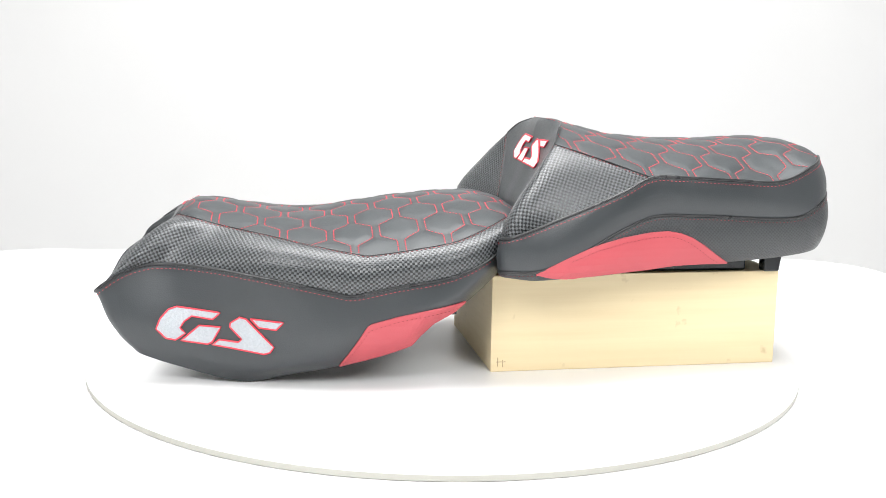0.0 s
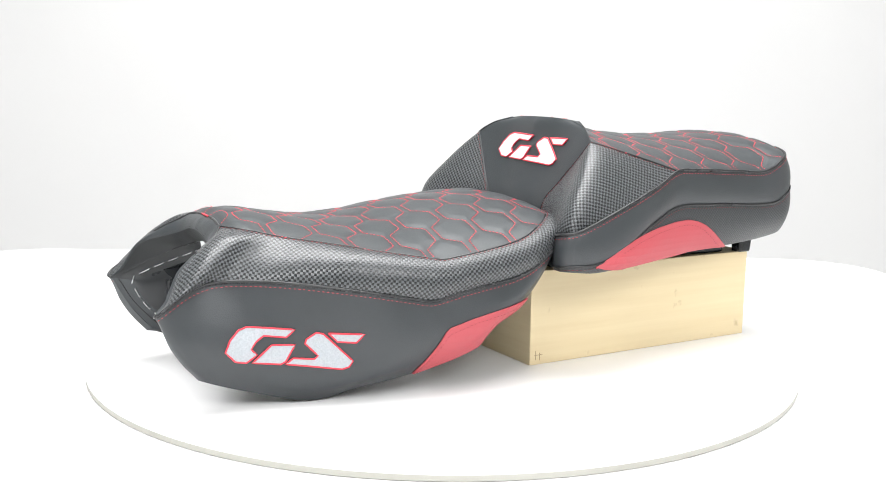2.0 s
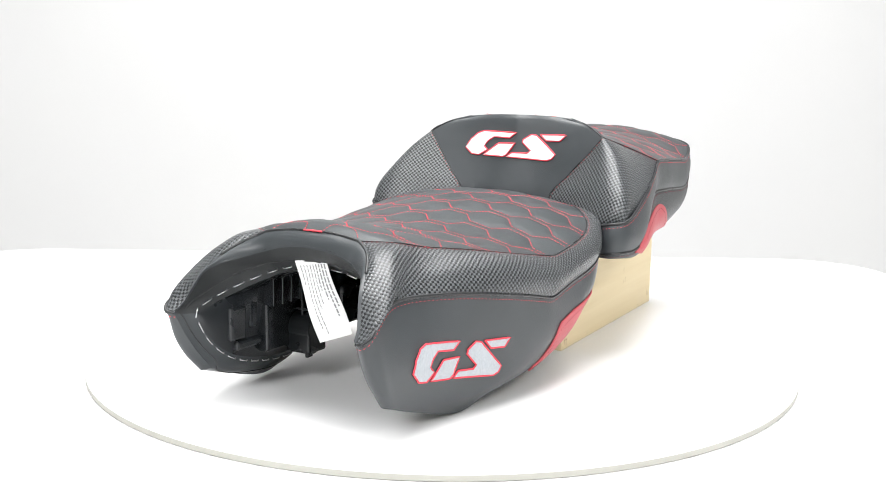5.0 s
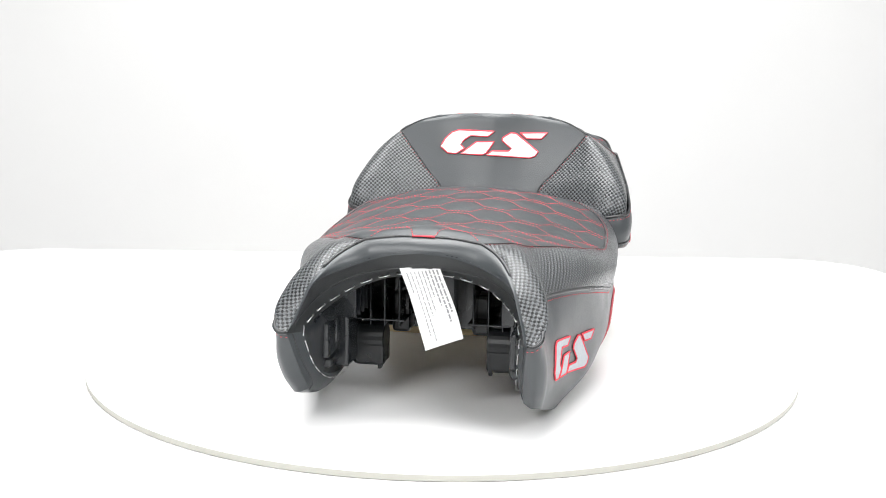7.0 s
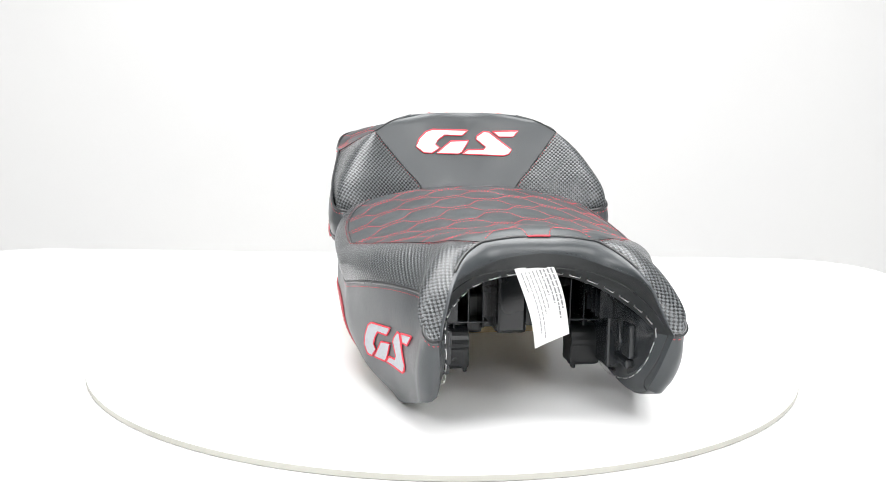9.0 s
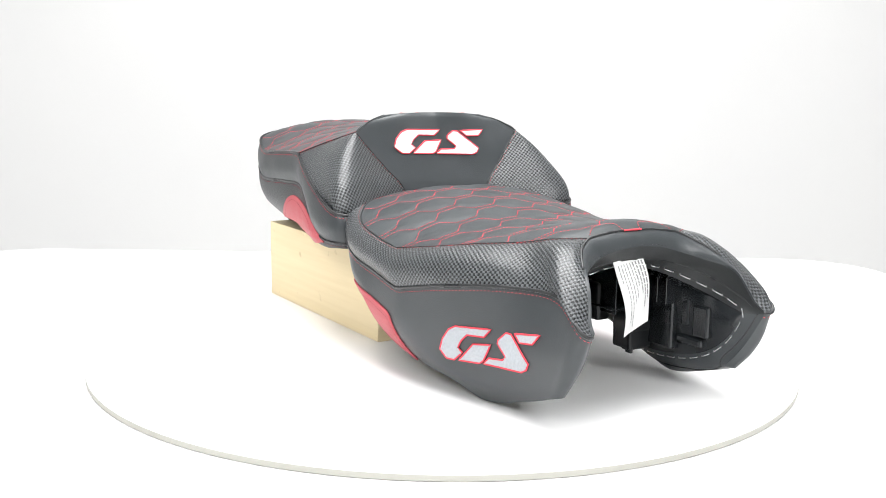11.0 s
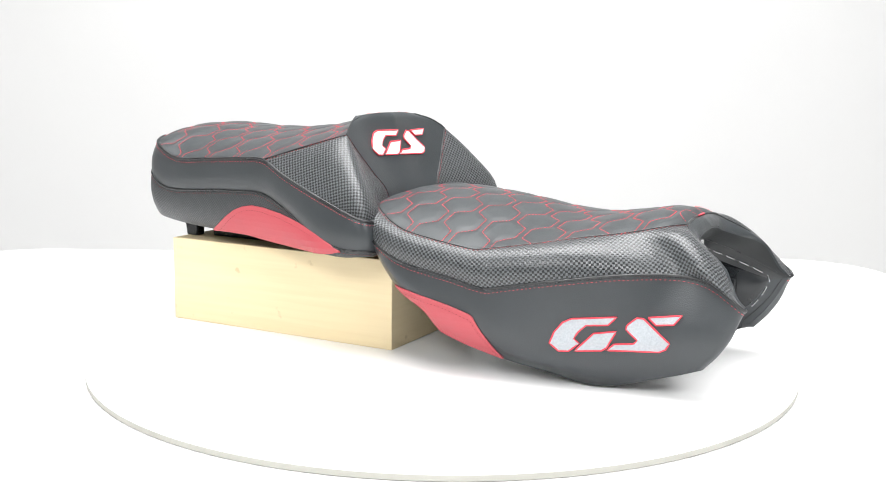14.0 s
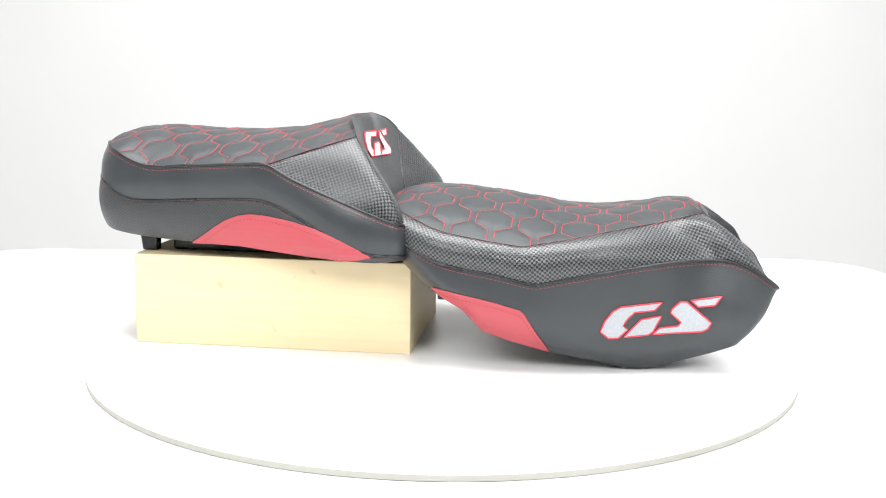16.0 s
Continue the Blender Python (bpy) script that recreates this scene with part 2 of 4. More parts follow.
def stitch_mesh(lines, length=0.0030, gap=0.0019, width=0.0009, high=0.0004):
    """Small sewn stitches along lines of (points, normals): verts and faces."""
    vs, fs = [], []
    rng = np.random.default_rng(3)
    for pts, nrm in lines:
        s = np.concatenate([[0], np.cumsum(np.linalg.norm(np.diff(pts, axis=0), axis=1))])
        if s[-1] < length:
            continue
        starts = np.arange(0, s[-1] - length * 0.8, length + gap)
        for st in starts:
            e = st + length * rng.uniform(0.9, 1.08)
            a = np.array([np.interp(st, s, pts[:, k]) for k in range(3)])
            b = np.array([np.interp(min(e, s[-1]), s, pts[:, k]) for k in range(3)])
            m = np.array([np.interp(0.5 * (st + e), s, nrm[:, k]) for k in range(3)])
            m /= max(np.linalg.norm(m), 1e-9)
            d = b - a
            w = np.cross(d, m)
            w *= width / 2 / max(np.linalg.norm(w), 1e-9)
            mid = (a + b) / 2
            k0 = len(vs)
            vs += [a - m * 0.0003, mid - w + m * high * 0.4, b - m * 0.0003, mid + w + m * high * 0.4,
                   a * 0.72 + b * 0.28 + m * high, a * 0.28 + b * 0.72 + m * high]
            fs += [(k0, k0 + 1, k0 + 4), (k0 + 4, k0 + 1, k0 + 5), (k0 + 5, k0 + 1, k0 + 2),
                   (k0, k0 + 4, k0 + 3), (k0 + 4, k0 + 5, k0 + 3), (k0 + 5, k0 + 2, k0 + 3)]
    return vs, fs


def inset_line(grid, metres, last=False, away=(0, 0, 0.1), lift=0.0004):
    """A line on the grid at a fixed distance from its first (or last) edge, with its normals."""
    g = grid[:, ::-1] if last else grid
    nn = normals(grid)
    nn = nn[:, ::-1] if last else nn
    c = np.concatenate([np.zeros((len(g), 1)), np.cumsum(np.linalg.norm(np.diff(g, axis=1), axis=2), axis=1)], 1)
    pts, out = [], []
    mid = g[len(g) // 2, g.shape[1] // 2]
    sign = 1 if np.dot(nn[len(g) // 2, g.shape[1] // 2], mid - np.array(away)) > 0 else -1
    for i in range(len(g)):
        d = min(metres, c[i, -1] * 0.5)
        p = np.array([np.interp(d, c[i], g[i, :, k]) for k in range(3)])
        m = np.array([np.interp(d, c[i], nn[i, :, k]) for k in range(3)]) * sign
        pts.append(p + m * lift)
        out.append(m)
    return np.array(pts), np.array(out)


def sewn(name, lines, mat, thing, parent=None, label="", **size):
    v, f = stitch_mesh(lines, **size)
    return part(name, v, f, mat, thing, label, parent, smooth=False, kind="stuff")


class Skin:
    """Finds places on a grid from two of its three coordinates."""

    def __init__(self, grid, axes, away=(0, 0, 0.1)):
        self.p = grid.reshape(-1, 3)
        n = normals(grid)
        mid = (grid.shape[0] // 2, grid.shape[1] // 2)
        if np.dot(n[mid], grid[mid] - np.array(away)) < 0:
            n = -n
        self.n = n.reshape(-1, 3)
        self.axes = list(axes)

    def at(self, q):
        d = ((self.p[:, self.axes] - np.asarray(q)) ** 2).sum(1)
        k = np.argpartition(d, 5)[:5]
        w = 1 / (d[k] + 1e-8)
        w /= w.sum()
        p = (self.p[k] * w[:, None]).sum(0)
        n = (self.n[k] * w[:, None]).sum(0)
        n /= np.linalg.norm(n)
        free = [a for a in range(3) if a not in self.axes][0]
        # slide along the local plane to the exact place asked for
        out = np.empty(3)
        out[self.axes] = q
        dq = np.asarray(q) - p[self.axes]
        dq = dq * min(1.0, 0.0025 / max(np.linalg.norm(dq), 1e-9))
        nf = n[free] if abs(n[free]) > 0.15 else 0.15
        out[free] = p[free] - np.dot(n[self.axes], dq) / nf
        return out, n, float(np.sqrt(d.min()))


def patch_on(skin, outline, lift, thick, step=0.007):
    """A polygon in the skin's two coordinates, cut fine, laid on the skin and given thickness: verts, faces."""
    bm = bmesh.new()
    vs = [bm.verts.new((x, y, 0)) for x, y in outline]
    face = bm.faces.new(vs)
    bmesh.ops.triangulate(bm, faces=[face])
    lo, hi = np.min(outline, 0), np.max(outline, 0)
    for axis in (0, 1):
        for c in np.arange(lo[axis] + step, hi[axis], step):
            co, no = [0, 0, 0], [0, 0, 0]
            co[axis], no[axis] = c, 1
            bmesh.ops.bisect_plane(bm, geom=bm.verts[:] + bm.edges[:] + bm.faces[:], plane_co=co, plane_no=no)
    bmesh.ops.triangulate(bm, faces=bm.faces[:])
    bm.verts.index_update()
    top, low = [], []
    for v in bm.verts:
        p, n, _ = skin.at((v.co.x, v.co.y))
        top.append(p + n * (lift + thick))
        low.append(p + n * (lift - 0.001))
    f = [[v.index for v in fc.verts] for fc in bm.faces]
    a, b, c = (np.array(top)[[q[i] for q in f]] for i in range(3))
    nmean = np.cross(b - a, c - a).sum(0)
    _, nref, _ = skin.at(np.mean(outline, 0))
    if np.dot(nmean, nref) < 0:
        f = [q[::-1] for q in f]
    n0 = len(top)
    faces = [tuple(q) for q in f]
    for e in bm.edges:
        if e.is_boundary:
            i, j = e.verts[0].index, e.verts[1].index
            faces.append((i, j, j + n0, i + n0))
    bm.free()
    return top + low, faces


def rounded_box(size, at, bevel=0.002, turn=0.0, segments=2):
    bm = bmesh.new()
    bmesh.ops.create_cube(bm, size=1)
    bmesh.ops.scale(bm, vec=size, verts=bm.verts)
    bmesh.ops.bevel(bm, geom=bm.edges[:], offset=bevel, segments=segments, affect="EDGES", profile=0.5)
    bmesh.ops.rotate(bm, verts=bm.verts, matrix=Matrix.Rotation(radians(turn), 3, "Z"))
    bmesh.ops.translate(bm, vec=at, verts=bm.verts)
    bm.verts.index_update()
    v = [tuple(w.co) for w in bm.verts]
    f = [[w.index for w in fc.verts] for fc in bm.faces]
    bm.free()
    return v, f


# ---- honeycomb quilting ----
HEX_PITCH, HEX_ROW, HEX_EDGE, HEX_GAP = 0.0515, 0.0400, 0.0268, 0.0042


def honeycomb(phase, y0, y1, rows=5):
    """Sewn zigzag lines in plan: each lateral edge is sewn twice, each slant once."""
    lines = []
    for k in range(int((y0 - phase) / HEX_PITCH) - 2, int((y1 - phase) / HEX_PITCH) + 3):
        for side in (1, -1):
            pts = []
            for r in range(-rows, rows + 1):
                y = phase + k * HEX_PITCH + (side * HEX_GAP if r % 2 == 0 else side * (HEX_PITCH / 2 - HEX_GAP))
                pts += [(r * HEX_ROW - HEX_EDGE / 2, y), (r * HEX_ROW + HEX_EDGE / 2, y)]
            lines.append(np.array(pts))
    return lines


def quilt(name, rows_c, rows_e, crown, phase, thing, label, nv=56, start=-9.0):
    """A padded panel from its centre line to its edge, mirrored, with honeycomb furrows and red stitches."""
    v = np.linspace(0, 1, nv)
    half = rows_c[:, None] * (1 - v)[None, :, None] + rows_e[:, None] * v[None, :, None]
    half[..., 2] = rows_c[:, None, 2] + (rows_e[:, None, 2] - rows_c[:, None, 2]) * (v ** crown)[None, :]
    g = np.concatenate([flip(half[:, ::-1]), half[:, 1:]], 1)
    flat = g.reshape(-1, 3)
    skin = Skin(g, (0, 1), (0, g[..., 1].mean(), -1))
    # sewing lines cut to the panel
    kept = []
    for line in honeycomb(phase, flat[:, 1].min(), flat[:, 1].max()):
        fine = []
        for a, b in zip(line[:-1], line[1:]):
            for t in np.linspace(0, 1, max(2, int(np.linalg.norm(b - a) / 0.002)), endpoint=False):
                fine.append(a + (b - a) * t)
        run = []
        for q in fine:
            d = ((flat[:, :2] - q) ** 2).sum(1)
            if d.min() < 0.0022 ** 2 and q[1] > start - 0.25 * max(abs(q[0]) - 0.035, 0):
                run.append(q)
            elif len(run) > 2:
                kept.append(np.array(run))
                run = []
            else:
                run = []
        if len(run) > 2:
            kept.append(np.array(run))
    sew = np.concatenate(kept)
    dist = np.full(len(flat), 9.0)
    for c in range(0, len(sew), 500):
        d = ((flat[:, None, :2] - sew[None, c:c + 500]) ** 2).sum(2).min(1)
        dist = np.minimum(dist, np.sqrt(d))
    rim = np.minimum(1, np.concatenate([np.linspace(0, 1, nv)[::-1], np.linspace(0, 1, nv)[1:]]))[None, :]
    rim = (1 - rim ** 14).repeat(len(g), 0)
    rim *= np.clip(np.minimum(np.arange(len(g)), len(g) - 1 - np.arange(len(g))) / 7.0, 0, 1)[:, None]
    rim = rim.reshape(-1)
    puff = 0.0014 * (1 - np.exp(-(dist / 0.0065) ** 2)) - 0.0009 * np.exp(-(dist / 0.0016) ** 2)
    g2 = g.copy().reshape(-1, 3)
    g2[:, 2] += puff * rim
    g2 = g2.reshape(g.shape)
    panel = sheet(name, g2, QUILT, thing, label, away=(0, g[..., 1].mean(), -1))
    skin2 = Skin(g2, (0, 1), (0, g[..., 1].mean(), -1))
    lines = []
    for run in kept:
        pn = [skin2.at(q)[:2] for q in run]
        pn = [(p, n) for p, n in pn if ((g2.reshape(-1, 3) - p) ** 2).sum(1).min() < 0.003 ** 2]
        if len(pn) > 2:
            lines.append((np.array([p + n * 0.0004 for p, n in pn]), np.array([n for p, n in pn])))
    sewn("honeycomb_stitching", lines, THREAD, thing, panel, "red honeycomb stitching", width=0.0016, high=0.00045, length=0.0032, gap=0.0009)
    return panel, g2, half


# four flat shapes of the stitched emblem, in millimetres along and up
EMBLEM = [
    [(-48, 20), (0, 19), (-9, 10), (-32, 11), (-40, 4), (-45, -4), (-39, -10), (-50, -19), (-61, -18), (-71, -8), (-66, 5), (-57, 16)],
    [(-24, 1), (0, 2), (-10, -17), (-15, -20), (-44, -19)],
    [(11, 9), (21, 17), (28, 16), (58, -13), (54, -20), (47, -23), (-10, -20), (-2, -13), (19, -13), (23, -9), (10, 4)],
    [(33, 17), (69, 18), (61, 8), (42, 8)],
]


def emblem(thing, skin, place, fill, parent):
    """place maps (along, up) metres to the skin's two coordinates."""
    for shape in EMBLEM:
        out = [place(a / 1000, b / 1000) for a, b in shape]
        v, f = patch_on(skin, out, 0.0004, 0.0008)
        piece = part("emblem_shape", v, f, fill, thing, "embroidered pale shape with a red border", parent, smooth=False)
        ring = []
        closed = out + [out[0]]
        for a, b in zip(closed[:-1], closed[1:]):
            for t in np.linspace(0, 1, max(2, int(math.dist(a, b) / 0.003)), endpoint=False):
                p, n, _ = skin.at((a[0] + (b[0] - a[0]) * t, a[1] + (b[1] - a[1]) * t))
                ring.append(p + n * 0.0009)
        ring.append(ring[0])
        tube("border", np.array(ring), 0.0010, THREAD, thing, "raised red satin stitch", piece, sides=6)


# ---- setting: table, walls, ceiling ----
def plain(name, v, f, mat, label, category):
    ob = new(name, mesh_of(name, v, f, mat, smooth=False))
    return tagged(ob, label, category, kind="structure")


def slab(outline, z0, z1):
    n = len(outline)
    v = [(x, y, z1) for x, y in outline] + [(x, y, z0) for x, y in outline]
    f = [tuple(range(n)), tuple(range(2 * n - 1, n - 1, -1))]
    f += [(i, n + i, n + (i + 1) % n, (i + 1) % n) for i in range(n)]
    return v, f


def rounded_outline(x0, x1, y0, y1, r, n=14):
    pts = []
    for cx, cy, a0 in ((x1 - r, y1 - r, 0), (x0 + r, y1 - r, 90), (x0 + r, y0 + r, 180), (x1 - r, y0 + r, 270)):
        for k in range(n + 1):
            a = radians(a0 + 90 * k / n)
            pts.append((cx + r * math.cos(a), cy + r * math.sin(a)))
    return pts


DISC_R, DISC_T = 0.4350, 0.0074
v, f = slab(rounded_outline(-0.93, 0.825, -0.95, 0.722, 0.16), -0.80, -DISC_T - 0.0002)
plain("table", v, f, PLATE, "white laminate plinth table with rounded corners under the turning plate", "table")
plain("floor", *slab([(-3, -3.4), (3, -3.4), (3, 2.1), (-3, 2.1)], -0.86, -0.80), WALL, "white studio floor", "floor")
plain("ceiling", *slab([(-3, -3.4), (3, -3.4), (3, 2.1), (-3, 2.1)], 2.20, 2.26), WALL, "white studio ceiling", "ceiling")
plain("wall_back", *slab([(-3, 2.1), (3, 2.1), (3, 2.2), (-3, 2.2)], -0.80, 2.20), WALL, "plain white studio back wall", "wall")
plain("wall_front", *slab([(-3, -3.5), (3, -3.5), (3, -3.4), (-3, -3.4)], -0.80, 2.20), WALL, "plain white studio wall", "wall")
plain("wall_side", *slab([(-3.1, -3.4), (-3, -3.4), (-3, 2.1), (-3.1, 2.1)], -0.80, 2.20), WALL, "plain white studio wall", "wall")
plain("wall_far_side", *slab([(3, -3.4), (3.1, -3.4), (3.1, 2.1), (3, 2.1)], -0.80, 2.20), WALL, "plain white studio wall", "wall")


# ---- turning plate ----
def turning_plate():
    thing = Thing("turntable", (0, 0, -DISC_T), "round white turntable plate with a pale grey edge", "turntable")
    n, prof = 160, [(0.0, 0.0), (DISC_R - 0.0012, 0.0), (DISC_R - 0.0003, -0.0004), (DISC_R, -0.0012)]
    ang = np.linspace(0, 2 * np.pi, n, endpoint=False)

    def turned(name, prof, mat, label):
        vs = np.array([[(r * math.cos(a), r * math.sin(a), z) for a in ang] for r, z in prof if r > 0])
        m = len(vs)
        verts, faces = vs.reshape(-1, 3).tolist(), []
        for i in range(m - 1):
            for k in range(n):
                k2 = (k + 1) % n
                faces.append((i * n + k, (i + 1) * n + k, (i + 1) * n + k2, i * n + k2))
        if prof[0][0] == 0:
            faces.append(tuple(range(n)))
        return part(name, verts, faces, mat, thing, label, smooth=False)

    turned("plate_top", prof, PLATE, "white laminate top")
    turned("edge_band", [(DISC_R, -0.0012), (DISC_R, -DISC_T + 0.0006), (DISC_R - 0.0008, -DISC_T)], EDGE, "pale grey edge band")
    turned("plate_underside", [(DISC_R - 0.0008, -DISC_T), (0.16, -DISC_T), (0.16, -DISC_T - 0.0001)], PLATE, "")
    return thing


# ---- block under the pillion seat ----
def wooden_block():
    thing = Thing("wooden_block", (-0.004, 0.2095, 0), "pale yellow rectangular block under the rear seat", "block")
    v, f = rounded_box((0.237, 0.357, 0.1155), (-0.004, 0.2095, 0.05775), 0.0012, 1.2, 2)
    body = part("body", v, f, BLOCK, thing, smooth=False)
    for size, at in (((0.0006, 0.012, 0.0007), (0.1182, 0.046, 0.012)), ((0.0006, 0.0008, 0.011), (0.1182, 0.042, 0.012)),
                     ((0.0006, 0.0008, 0.009), (0.1182, 0.048, 0.010))):
        v, f = rounded_box(size, at, 0.0002, 1.2, 1)
        part("pencil_mark", v, f, PENCIL, thing, "faint brown pencil mark", body, smooth=False)
    return thing


# ---- rider seat ----
def rider_seat():
    thing = Thing("motorcycle_rider_seat", (0, -0.24, 0),
                  "black quilted motorcycle rider seat with red stitching and red side inserts", "motorcycle seat", "seat set")
    N = 130
    inner = (0, -0.15, 0.08)
    tip = (0.1125, -0.4060, 0.1035)
    c0 = spline([(0, -0.322, 0.187), (0, -0.310, 0.1925), (0, -0.285, 0.193), (0, -0.246, 0.186), (0, -0.206, 0.180), (0, -0.166, 0.181),
                 (0, -0.111, 0.190), (0, -0.056, 0.1975), (0, 0, 0.201), (0, 0.035, 0.199), (0, 0.064, 0.191), (0, 0.078, 0.181)], 170)
    c1_pts = [(0.0580, -0.3250, 0.1825), (0.083, -0.305, 0.181), (0.098, -0.270, 0.1735), (0.121, -0.228, 0.1675), (0.147, -0.172, 0.1580), (0.1625, -0.128, 0.1512),
              (0.1672, -0.1132, 0.1493), (0.1685, -0.098, 0.1510), (0.1685, -0.058, 0.1565), (0.163, -0.014, 0.1640), (0.150, 0.016, 0.174), (0.120, 0.048, 0.184), (0.08, 0.066, 0.184), (0.03, 0.076, 0.182)]
    c1q = spline(c1_pts, 170)
    panel, qgrid, _ = quilt("quilted_top", c0, c1q, 2.0, -0.0232, thing, "black honeycomb-quilted vinyl", start=-0.306)
    c1 = nose_steps(spline(c1_pts[:-1], 400), N)
    c2 = spline([tip, (0.1190, -0.4085, 0.1042), (0.1248, -0.4040, 0.1088), (0.1250, -0.3950, 0.1155), (0.1222, -0.3815, 0.1237), (0.1193, -0.3714, 0.1279), (0.1170, -0.3607, 0.1310), (0.1165, -0.3490, 0.1330), (0.1205, -0.3280, 0.1340), (0.1405, -0.279, 0.1315), (0.1640, -0.207, 0.121), (0.1730, -0.150, 0.1098), (0.1757, -0.134, 0.1066), (0.1762, -0.125, 0.1070),
                 (0.177, -0.085, 0.115), (0.177, -0.022, 0.126), (0.171, 0.011, 0.138), (0.154, 0.042, 0.155), (0.09, 0.070, 0.165)], 400)
    c2 = nose_steps(c2, N)
    cm = spline([(0.109, -0.391, 0.075), (0.120, -0.3970, 0.0757), (0.1282, -0.3900, 0.0766), (0.1300, -0.3760, 0.0766), (0.1328, -0.340, 0.074), (0.1405, -0.280, 0.066), (0.1485, -0.25, 0.061), (0.1630, -0.2, 0.057), (0.175, -0.146, 0.058),
                 (0.179, -0.071, 0.078), (0.180, -0.046, 0.091), (0.177, -0.013, 0.107), (0.157, 0.03, 0.135), (0.10, 0.066, 0.15)], 400)
    cb = nose_steps(spline([(0.107, -0.376, 0.054), (0.118, -0.3835, 0.0535), (0.1262, -0.3780, 0.0533), (0.1280, -0.3640, 0.051), (0.1310, -0.330, 0.042), (0.1450, -0.25, 0.022), (0.159, -0.2, 0.027), (0.167, -0.146, 0.038),
                            (0.172, -0.071, 0.059), (0.174, -0.046, 0.079), (0.172, -0.013, 0.097), (0.150, 0.03, 0.126), (0.098, 0.064, 0.145)], 400), N)
    cm = nose_steps(cm, N)
    front_low = (0.106, -0.360, 0.037)
    c3_pts = [front_low, (0.114, -0.367, 0.0345), (0.1210, -0.3615, 0.033), (0.1230, -0.345, 0.027), (0.125, -0.32, 0.019), (0.1305, -0.25, 0.0015), (0.138, -0.2, 0.010), (0.154, -0.146, 0.023), (0.161, -0.071, 0.045),
              (0.164, -0.046, 0.070), (0.164, -0.013, 0.088), (0.142, 0.03, 0.118), (0.095, 0.062, 0.14)]
    c3 = nose_steps(spline(c3_pts, 400), N)
    flat = loft([c1, c2], 26)
    full = loft([c1, c2], 26, 0.012, inner)
    run = np.concatenate([[0], np.cumsum(np.linalg.norm(np.diff(flat[:, 13], axis=0), axis=1))])
    # the weave rolls round the nose before it meets the front lip
    roll = np.sqrt(np.clip(1 - (1 - np.clip(run / 0.016, 0, 1)) ** 2, 0, 1)) * np.clip((run - 0.03) / 0.15, 0.15, 0.95)
    carbon = flat + (full - flat) * roll[:, None, None]
    nose = spline([c1_pts[0], (0.0725, -0.3334, 0.1750), (0.0855, -0.3503, 0.1651), (0.0952, -0.3688, 0.1525), (0.1009, -0.3804, 0.1414),
                   (0.1047, -0.3870, 0.1293), (0.1095, -0.3950, 0.1148), tip], 26)
    # crest of the padded rim beside the front lip
    k = int(np.argmin(np.abs(run - 0.013)))
    crest = spline([c1[k], (0.0862, -0.3351, 0.1768), (0.1035, -0.3560, 0.1612), (0.1140, -0.3670, 0.1491), (0.1225, -0.3790, 0.1353), (0.1280, -0.3935, 0.1195), c2[k]], 26)
    near = np.clip(1 - run / run[k], 0, 1) ** 1.6
    over = np.where(run < run[k], np.sin(np.clip(run / run[k], 0, 1) * np.pi / 2), np.exp(-(np.maximum(run - run[k], 0) / 0.040) ** 2))
    carbon = carbon + (nose - carbon[0])[None] * near[:, None, None] + (crest - carbon[k])[None] * over[:, None, None]
    lower = loft([c2, cm, cb, c3], 36)
    weave = cloth_uv(carbon)
    for sgn in (1, -1):
        side = (lambda g: g) if sgn == 1 else flip
        cg, lg = side(carbon), side(lower)
        cp = sheet("carbon_side_panel", cg, CARBON, thing, "black carbon-weave vinyl", away=inner, uv=weave)
        lp = sheet("lower_side_panel", lg, VINYL, thing, "smooth black vinyl", away=inner)
        tube("piping", side(c2) + np.array([sgn * 0.0006, 0, 0.0004]), 0.0019, PIPING, thing, "black piping along the seam", lp)
        sewn("seam_stitching", [inset_line(lg, 0.0048, away=inner)], THREAD, thing, lp, "red seam stitching")
        sewn("edge_stitching", [inset_line(cg, 0.0030, away=inner)], DARK_THREAD, thing, cp, "dark red stitching", width=0.0013)
        tube("seam", side(c1), 0.0010, PIPING, thing, "dark sewn seam", cp, sides=6)
        skin = Skin(lg, (1, 2), inner)
        red = [(-0.1466, 0.0245), (-0.1175, 0.0715), (-0.113, 0.0750), (-0.085, 0.0825), (-0.059, 0.0880), (-0.03, 0.0935), (-0.009, 0.0970),
               (-0.020, 0.0870), (-0.043, 0.0735), (-0.058, 0.0590), (-0.068, 0.0475), (-0.100, 0.0370)]
        shift = 0.004 if sgn > 0 else 0.0
        red = [(y + shift, z) for y, z in red]
        v, f = patch_on(skin, red, 0.0006, 0.0016)
        insert = part("red_insert", v, f, RED, thing, "padded red vinyl insert", lp, smooth=False)
        edge = [(-0.1436, 0.0265), (-0.1150, 0.0690), (-0.085, 0.0780), (-0.059, 0.0835), (-0.03, 0.0890), (-0.014, 0.0925)]
        edge = [(y + shift, z) for y, z in edge]
        pn = [skin.at(q)[:2] for a, b in zip(edge[:-1], edge[1:]) for q in np.linspace(a, b, 9)]
        sewn("insert_stitching", [(np.array([p + n * 0.0024 for p, n in pn]), np.array([n for p, n in pn]))], DARK_THREAD, thing, insert, "dark red stitching")
        rim = [skin.at(q)[:2] for a, b in zip(red[:6], red[1:7]) for q in np.linspace(a, b, 7)]
        tube("insert_piping", np.array([p + n * 0.0010 for p, n in rim]), 0.0013, RED, thing, "", insert, sides=6)
        tilt = radians(-5.5 if sgn > 0 else -7.0)

